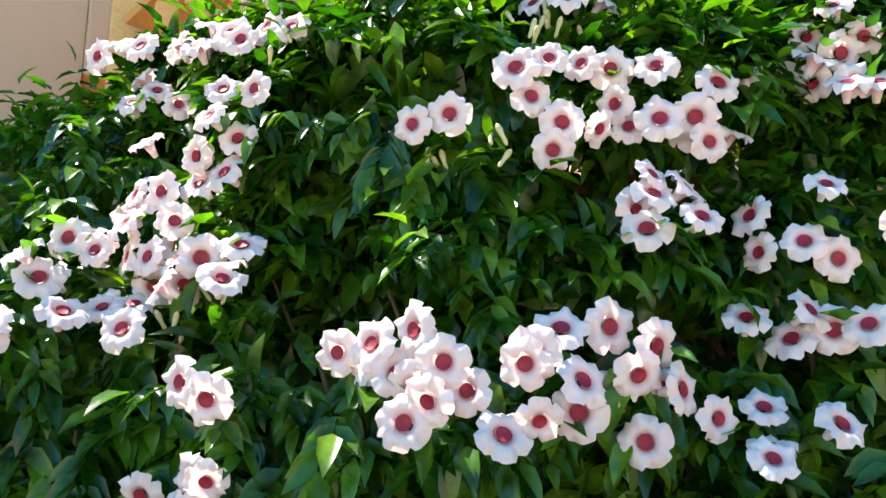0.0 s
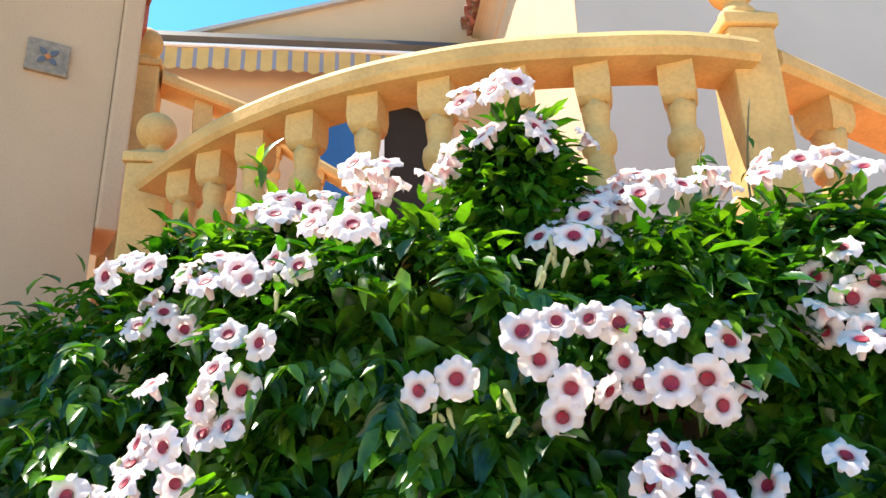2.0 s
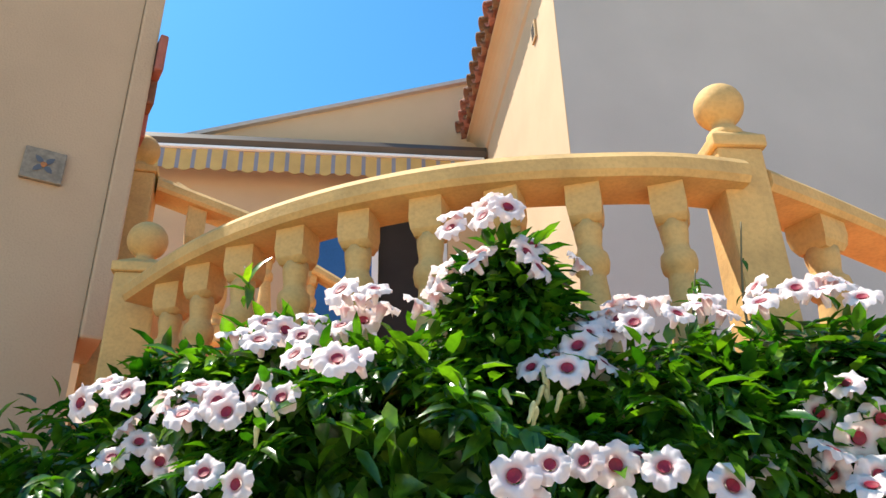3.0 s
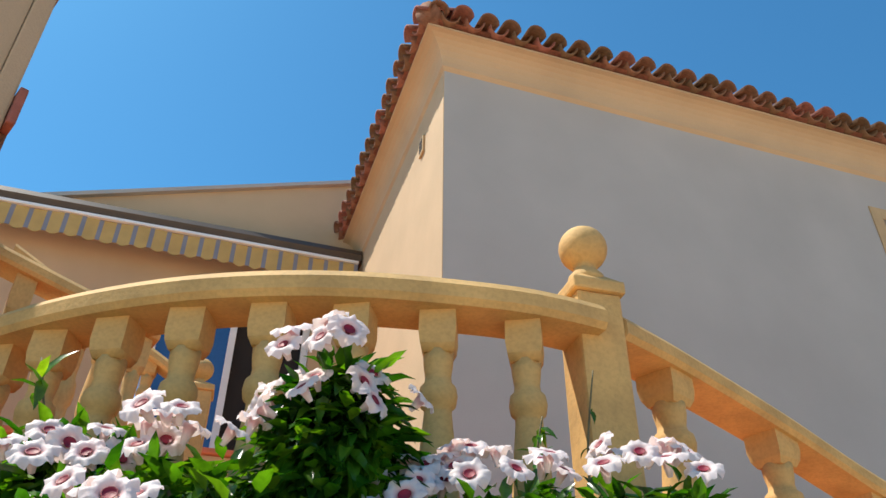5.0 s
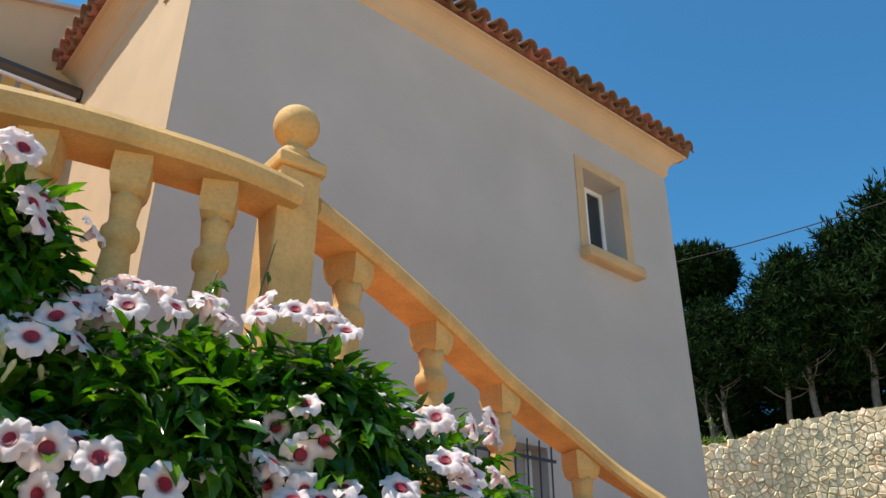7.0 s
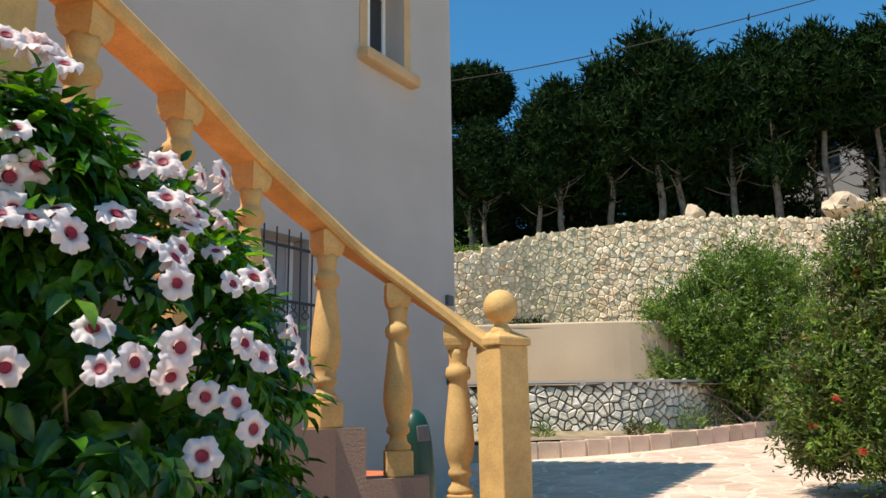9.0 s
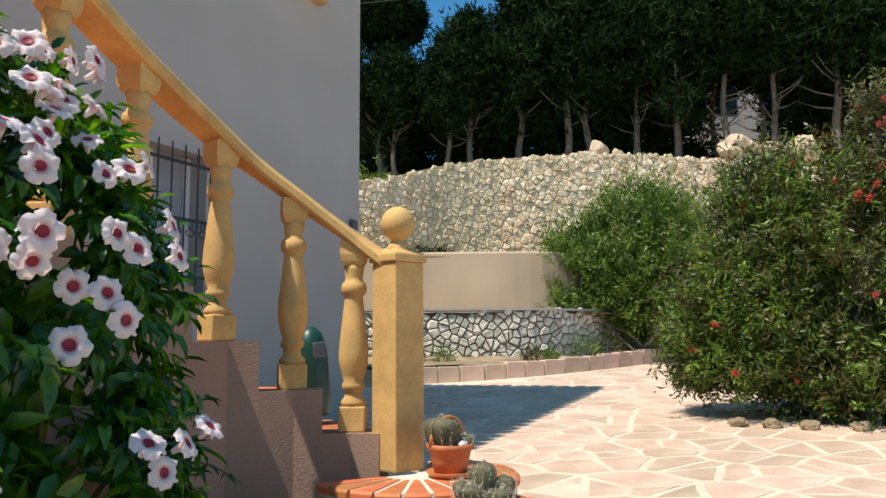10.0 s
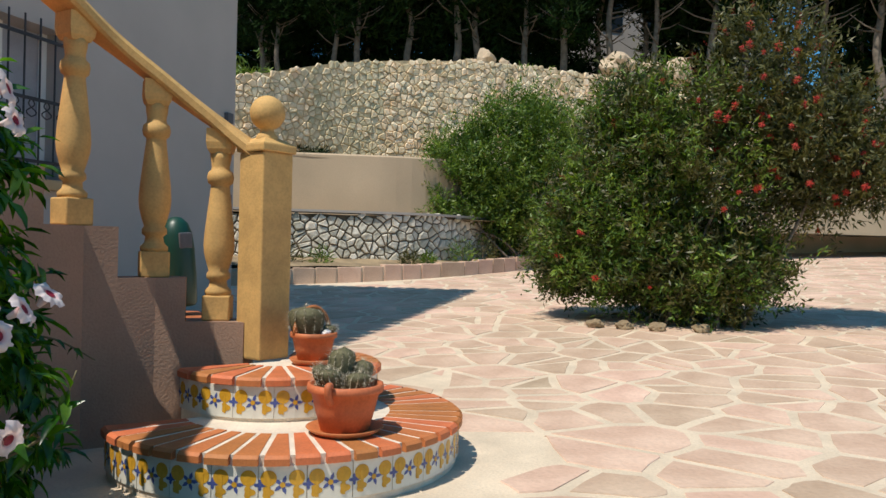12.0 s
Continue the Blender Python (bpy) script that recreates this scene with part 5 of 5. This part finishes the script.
def rough_stone(name, label, at, size, seed, material=M_RUBBLE, category="stone", group=""):
    b_ = bmesh.new()
    bmesh.ops.create_icosphere(b_, subdivisions=3, radius=1)
    for v in b_.verts:
        k_ = 1 + 0.34 * noise.noise(v.co * 1.4 + Vector((seed * 3.1, 0, 0))) + 0.16 * noise.noise(v.co * 4.0 + Vector((0, seed * 1.7, 0)))
        v.co = Vector((v.co.x * size[0] * k_, v.co.y * size[1] * k_, v.co.z * size[2] * k_))
    return tagged(part(name, b_, material, m=Matrix.Translation(at)), label, category, group)


for k, (x, y) in enumerate(((8.30, 3.45), (8.36, 3.18), (8.44, 2.90), (8.60, 2.55))):
    rough_stone("edging_stone", "rough brown stone edging the shrub bed", (x, y, ground_z(x, y) + 0.03), (0.09, 0.08, 0.05), k, M_SOIL, "stone", "stones round the shrub")


# ---- small plants in the beds ----
def tuft(name, label, at, radius, height, seed, material, n=260):
    r = random.Random(seed)
    v_, f_ = [], []
    for k_ in range(n):
        d_ = rand_dir(r)
        d_.z = abs(d_.z)
        p_ = Vector((d_.x * radius, d_.y * radius, d_.z * height)) * r.uniform(0.3, 1)
        leaf_into(v_, f_, p_, (d_ + rand_dir(r) * 0.6).normalized(), rand_dir(r), 0.07, 0.018, 0.2)
    t = thing(name, label, "plant", Matrix.Translation(at))
    raw_mesh("leaves", v_, f_, material, t, kind="stuff")
    part("stem", tube(bmesh.new(), [(0, 0, -0.05), (0, 0, height * 0.6)], 0.012, 6), M_BARK, t)


for k, (x, y, z, rd_, h) in enumerate(((10.0, 9.25, 0.5, 0.22, 0.30), (11.2, 8.45, 0.55, 0.20, 0.22), (11.6, 8.4, 0.55, 0.16, 0.2), (9.6, 9.55, 0.5, 0.25, 0.35), (12.3, 8.2, 0.6, 0.3, 0.4), (12.9, 8.2, 0.65, 0.3, 0.35))):
    tuft("bed_plant", "small dry green plant in the soil bed", (x, y, z), rd_, h, k + 40, M_SHRUB2 if k % 2 else M_SHRUB)
for k, (x, y) in enumerate(((11.0, 10.9), (11.25, 10.7))):
    tuft("terrace_plant", "low dark green plant on the narrow terrace", (x, y, 2.42), 0.26, 0.22, k + 60, M_PINE)

# ---- pine trees above the tall wall ----
def crown_mesh(seed, h, rad, n, low):
    """Crown of many needle tufts hung on an uneven tall form."""
    r = random.Random(seed)
    v_, f_ = [], []
    for k_ in range(n):
        t = r.random() ** 0.85
        z = low + (h - low) * t
        prof_ = (0.5 + 0.5 * math.sin(math.pi * min(1, t * 1.05))) * (1.0 if t < 0.7 else (1.08 - t) / 0.38)
        a = r.uniform(0, 2 * math.pi)
        q = rad * prof_ * (0.25 + 0.95 * r.random())
        cc = Vector((q * math.cos(a), q * math.sin(a), z))
        spread = r.uniform(0.14, 0.34)
        for g_ in range(46):
            c_ = cc + Vector((r.gauss(0, 1), r.gauss(0, 1), r.gauss(0, 0.75))) * spread
            for j in range(3):
                d_ = (rand_dir(r) + (c_ - cc) * 1.5 + Vector((0, 0, 0.7))).normalized()
                s_ = d_.cross(rand_dir(r)).normalized() * r.uniform(0.018, 0.038)
                ln = r.uniform(0.12, 0.28)
                i = len(v_)
                v_ += [c_ - s_, c_ + s_, c_ + d_ * ln + s_ * 0.3, c_ + d_ * ln - s_ * 0.3]
                f_.append((i, i + 1, i + 2, i + 3))
    me = bpy.data.meshes.new("crown")
    me.from_pydata(v_, [], f_)
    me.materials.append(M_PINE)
    return me


crowns = [crown_mesh(s_, 6.2, 1.2, 95, lo_) for s_, lo_ in ((1, 2.2), (2, 2.9), (3, 1.7), (4, 3.3))]
low_crown = crown_mesh(7, 6.0, 1.35, 120, -0.3)
trunks = []
for s_ in (1, 2):
    r = random.Random(s_)
    pts = [Vector((0.06 * k * r.uniform(-1, 1), 0.06 * k * r.uniform(-1, 1), -1.0 + k * 1.1)) for k in range(7)]
    b = tube(bmesh.new(), spline(pts, 3), [0.14 - 0.006 * i for i in range(19)], 8)
    for k in range(12):
        a, z = r.uniform(0, 6.28), r.uniform(1.6, 4.6)
        tube(b, [(0, 0, z), (0.5 * math.cos(a), 0.5 * math.sin(a), z + 0.15), (0.95 * math.cos(a), 0.95 * math.sin(a), z + 0.4)], [0.03, 0.02, 0.01], 5)
    trunks.append(smooth(mesh_from(b, "trunk", M_BARK)))
pr = random.Random(17)
TREE_LINE = spline([(13.6, 19.6, 0), (15.2, 17.6, 0), (17.6, 15.4, 0), (19.8, 12.6, 0), (22.0, 9.6, 0), (24.5, 6.0, 0), (26, 2.0, 0)], 6)
TL = path_len(TREE_LINE)
sdist = 0.0
k = 0
while sdist < TL:
    at, way = along(TREE_LINE, min(sdist, TL - 0.01))
    n_ = Vector((-way.y, way.x, 0))
    for row, off in ((0, 0.0), (1, 1.7), (2, 3.4)):
        p = at + n_ * (off + pr.uniform(-0.35, 0.35)) + way * pr.uniform(-0.3, 0.3)
        bearing = math.atan2(p.y, p.x - 1.8)
        open_view = abs(bearing - 0.468) < 0.05 or abs(bearing - 0.262) < 0.05
        if open_view and row == 2:
            continue
        short = 0.60 if sdist < 3.4 else 0.74 if sdist < 5.8 else 0.90
        sc = short * pr.uniform(0.92, 1.18)
        t = thing("pine_tree", "tall dark green conifer with bare lower trunk on the slope", "tree", Matrix.Translation((p.x, p.y, 5.2 + 0.25 * row)) @ pose(0, 0, 0, 0, 0, pr.uniform(0, 360)) @ Matrix.Scale(sc, 4), "trees on the slope")
        share("trunk", trunks[k % 2], t, Matrix.Identity(4))
        share("crown", crowns[3] if open_view else crowns[(k + row) % 4] if row == 0 else low_crown, t, Matrix.Identity(4))
        k += 1
    sdist += pr.uniform(0.95, 1.35)

# one umbrella pine standing apart by the house
umbrella = thing("umbrella_pine", "dark green umbrella pine with a rounded crown standing apart", "tree", Matrix.Translation((15.77, 18.33, 4.4)), "trees on the slope")
share("trunk", trunks[0], umbrella, Matrix.Identity(4))
verts, faces = [], []
for k in range(2600):
    d = rand_dir(pr)
    c_ = Vector((d.x * 1.25, d.y * 1.25, 10.72 - 4.4 + d.z * 0.85)) * 1.0
    c_ += (Vector((0, 0, 10.72 - 4.4)) - c_) * (1 - pr.random() ** 0.35) + rand_dir(pr) * 0.14
    for j in range(7):
        w_ = (rand_dir(pr) + d * 0.6 + Vector((0, 0, 0.3))).normalized()
        s_ = w_.cross(rand_dir(pr)).normalized() * pr.uniform(0.018, 0.036)
        i = len(verts)
        verts += [c_ - s_, c_ + s_, c_ + w_ * 0.22 + s_ * 0.3, c_ + w_ * 0.22 - s_ * 0.3]
        faces.append((i, i + 1, i + 2, i + 3))
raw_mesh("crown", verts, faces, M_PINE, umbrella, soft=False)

# undergrowth at the top of the wall
verts, faces = [], []
ul = path_len(up_path)
for k in range(2600):
    at, way = along(up_path, ul * pr.uniform(0.02, 0.98))
    n_ = Vector((-way.y, way.x, 0))
    d = 0.5 + 4.5 * pr.random()
    gate = noise.noise(Vector((at.x * 0.5, at.y * 0.5, d * 0.3)))
    if gate < 0.0:
        continue
    f = ((at - up_path[0]).length / (up_path[-1] - up_path[0]).length)
    p = at + n_ * d + Vector((0, 0, 3.5 + 1.4 * min(1, f * 1.8) + d * 0.17 + pr.random() * (0.15 + 0.8 * gate)))
    for j in range(6):
        leaf_into(verts, faces, p + rand_dir(pr) * 0.12, (rand_dir(pr) + Vector((0, 0, 0.5))).normalized(), rand_dir(pr), 0.16, 0.035, 0.2)
tagged(raw_mesh("undergrowth", verts, faces, M_SHRUB, None), "low green scrub along the top of the wall", "undergrowth", kind="stuff")

for k, (x, y, w_, h_) in enumerate(((16.0, 10.55, 0.24, 0.30), (16.35, 10.3, 0.17, 0.16), (15.8, 10.75, 0.13, 0.13), (19.5, 9.0, 0.55, 0.36), (20.3, 8.5, 0.38, 0.28), (20.9, 8.0, 0.45, 0.40))):
    rough_stone("slope_rock", "pale limestone rock lying on the slope", (x, y, 5.0 + 0.25 * h_ + (0.35 if x > 18 else 0)), (w_, w_ * 0.8, h_), k + 30, M_SAND, "rock", "rocks on the slope")

# a pale house far behind the trees
far_house = thing("distant_house", "pale villa far behind the trees", "house", Matrix.Translation((30.4, 14.4, 8.0)) @ pose(0, 0, 0, 0, 0, -35))
part("wall", boxed(-3, -2.5, -2, 3, 2.5, 3.2), M_WHITE, far_house)
b = bmesh.new()
slab(b, [(-3.3, 3.2), (3.3, 3.2), (0, 4.4)], -2.8, 2.8)
bmesh.ops.recalc_face_normals(b, faces=b.faces)
part("roof", b, M_TILE, far_house)
for x in (-1.8, 0.0, 1.8):
    part("window", boxed(x - 0.4, -2.53, 0.9, x + 0.4, -2.49, 2.1), M_GLASSB, far_house)

# overhead cable
b = tube(bmesh.new(), spline([(9.5, 20.5, 9.75), (14.44, 15.56, 10.10), (18.43, 11.1, 10.75), (24.0, 5.0, 12.2)], 8), 0.016, 5)
tagged(part("overhead_cable", b, M_DARK, soft=True), "thin black cable crossing the sky", "cable")

# ---- pots on the steps ----
def plant_pot(name, label, at, r, h, lugs, hoop):
    t = thing(name, label, "plant pot", Matrix.Translation(at))
    part("saucer", lathe(bmesh.new(), [(r * 0.85, 0), (r * 1.05, 0.022), (r * 1.0, 0.024), (r * 0.8, 0.010)], 28), M_TERRA, t, soft=True)
    pr_f = [(r * 0.66, 0.012), (r * 0.82, h * 0.5), (r * 0.92, h * 0.82), (r * 1.02, h * 0.84), (r * 1.04, h * 0.90), (r * 1.02, h), (r * 0.93, h), (r * 0.88, h * 0.86)]
    part("body", lathe(bmesh.new(), pr_f, 32), M_TERRA, t, soft=True)
    part("soil", lathe(bmesh.new(), [(r * 0.905, h * 0.85), (r * 0.5, h * 0.9), (0.004, h * 0.91)], 20), M_SOIL, t)
    if lugs:
        for a in (25, 205):
            ca, sa = math.cos(radians(a)), math.sin(radians(a))
            pts = [(r * q * ca, r * q * sa, z) for q, z in ((1.0, h * 0.72), (1.18, h * 0.86), (1.22, h * 1.05), (1.06, h * 1.06))]
            part("handle", tube(bmesh.new(), spline(pts, 5), 0.013, 8), M_TERRA, t, soft=True)
    if hoop:
        pts = [(r * 0.98 * math.cos(a), 0.01, h * 0.95 + r * 1.15 * math.sin(a)) for a in np.linspace(0, math.pi, 12)]
        part("handle", tube(bmesh.new(), pts, 0.010, 8), M_TERRA, t, "arched terracotta basket handle", soft=True)
    return t


def cactus(name, label, at, stems, seed):
    """Ribbed columns with pale spines."""
    r = random.Random(seed)
    t = thing(name, label, "cactus", Matrix.Translation(at))
    v_, f_ = [], []
    for (x, y, rad, h, lx, ly) in stems:
        b_ = bmesh.new()
        n = 24
        rings = []
        for k_ in range(9):
            f = k_ / 8
            q = rad * (0.8 + 0.35 * math.sin(math.pi * f * 0.8)) * (1 if f < 0.75 else math.sqrt(max(0.0, 1 - ((f - 0.75) / 0.25) ** 2)) * 0.98 + 0.02)
            ring = []
            for j in range(n):
                a = 2 * math.pi * j / n
                qq = q * (1 + 0.10 * (1 if j % 2 else -1))
                p_ = Vector((x + lx * f + qq * math.cos(a), y + ly * f + qq * math.sin(a), h * f))
                ring.append(b_.verts.new(p_))
                if j % 2:
                    for s__ in range(6):
                        d_ = (Vector((math.cos(a), math.sin(a), 0.1)) + rand_dir(r) * 0.7).normalized()
                        w_ = d_.cross(Vector((0, 0, 1))).normalized() * 0.0007
                        i = len(v_)
                        p2 = p_ + Vector((0, 0, r.uniform(-0.5, 0.5) * h / 8))
                        v_.extend([p2 - w_, p2 + w_, p2 + d_ * r.uniform(0.012, 0.03)])
                        f_.append((i, i + 1, i + 2))
            rings.append(ring)
        for u, v in zip(rings, rings[1:]):
            for j in range(n):
                b_.faces.new((u[j], u[(j + 1) % n], v[(j + 1) % n], v[j]))
        b_.faces.new(rings[-1])
        part("column", b_, M_CACTUS, t, soft=True)
    raw_mesh("spines", v_, f_, M_SPINE, t, kind="stuff", soft=False)


plant_pot("terracotta_pot", "small terracotta basket pot with arched handle on the second step", (4.01, 2.49, 0.34), 0.098, 0.135, False, True)
cactus("cactus", "pale spiny round cactus in the small pot", (4.01, 2.49, 0.455), [(-0.02, 0.02, 0.062, 0.13, -0.01, 0.0), (0.045, -0.03, 0.03, 0.05, 0.01, 0)], 2)
rough_stone("white_pebble", "white pebble in the small pot", (4.03, 2.43, 0.475), (0.02, 0.018, 0.014), 5, M_WPAINT, "pebble")
plant_pot("terracotta_pot", "terracotta pot with two lug handles on the bottom step", (3.76, 2.02, 0.17), 0.135, 0.18, True, False)
cactus("cactus", "cluster of dark spiny cactus columns in the large pot", (3.76, 2.02, 0.325), [(-0.06, 0.0, 0.035, 0.085, -0.03, 0.0), (0.0, 0.04, 0.04, 0.15, 0.025, 0.0), (0.055, -0.01, 0.036, 0.10, 0.03, 0.01), (0.0, -0.05, 0.036, 0.07, 0.0, -0.02), (-0.04, 0.06, 0.03, 0.09, -0.02, 0.01)], 3)

# ---- green container on the stair ----
gas = thing("green_container", "dark green plastic container with rounded top on the stair", "container", Matrix.Translation((4.12, 3.72, 0.50)) @ Matrix.Diagonal((1, 1, 1.22, 1)) @ pose(0, 0, 0, 0, -4, 0))
part("body", lathe(bmesh.new(), [(0.086, 0), (0.095, 0.015), (0.097, 0.12), (0.092, 0.25), (0.082, 0.32), (0.062, 0.365), (0.03, 0.39), (0.004, 0.395)], 28), M_GREEN, gas, soft=True)
part("label_patch", boxed(-0.035, -0.092, 0.255, 0.04, -0.070, 0.325, 0.008), M_GREYP, gas, "faded grey label patch")

# ---- crazy paving, laid last ----
paving = tagged(new("paving"), "crazy paving of pinkish flagstones with wide pale joints", "paving", kind="structure")
pr_ = random.Random(21)
seeds = []
for j in range(54):
    for i in range(64):
        seeds.append((-1.4 + i * 0.36 + (j % 2) * 0.18 + pr_.uniform(-0.27, 0.27), -3.5 + j * 0.33 + pr_.uniform(-0.25, 0.25)))


def free(x, y):
    if math.hypot(x - CX, y - CY) < 0.95 or y > 4.75 + 0.41 * (x - 1.27) and x < 6.9:
        return False
    if x < 3.0 and y > 1.0 or x < 4.2 and y > 2.6:
        return False
    if y > 8.35 + max(0, (10.0 - x)) * 0.62 - 0.45 and x > 7 or (x < 7 and y > 9):
        return False
    return True


pieces = [c_ for c_ in cells(seeds, (-1.6, -4), (22, 14.5), 0.55, 0.052) if free(*c_[0])]
pieces.sort(key=lambda c_: math.hypot(c_[0][0] - 5.2, c_[0][1] - 2.2))
rest = bmesh.new()
for i, ((sx, sy), poly_) in enumerate(pieces):
    own = i < 290
    b_ = bmesh.new() if own else rest
    ox, oy = (sx, sy) if own else (0, 0)
    up = pr_.uniform(0.003, 0.006)
    rim = []
    for k_ in range(len(poly_)):
        (ax, ay), (bx, by) = poly_[k_], poly_[(k_ + 1) % len(poly_)]
        rim += [(ax, ay), ((ax + bx) / 2 + pr_.uniform(-0.012, 0.012), (ay + by) / 2 + pr_.uniform(-0.012, 0.012))]
    lo_ = [b_.verts.new((x - ox, y - oy, ground_z(x, y) - 0.004)) for x, y in rim]
    hi_ = [b_.verts.new((sx + (x - sx) * 0.975 - ox, sy + (y - sy) * 0.975 - oy, ground_z(x, y) + up)) for x, y in rim]
    m__ = len(rim)
    for k_ in range(m__):
        b_.faces.new((lo_[k_], lo_[(k_ + 1) % m__], hi_[(k_ + 1) % m__], hi_[k_]))
    b_.faces.new(hi_)
    if own:
        part("flagstone", b_, M_FLAG, paving, m=Matrix.Translation((sx, sy, 0)))
tagged(part("flagstones", rest, M_FLAG, paving), kind="stuff")
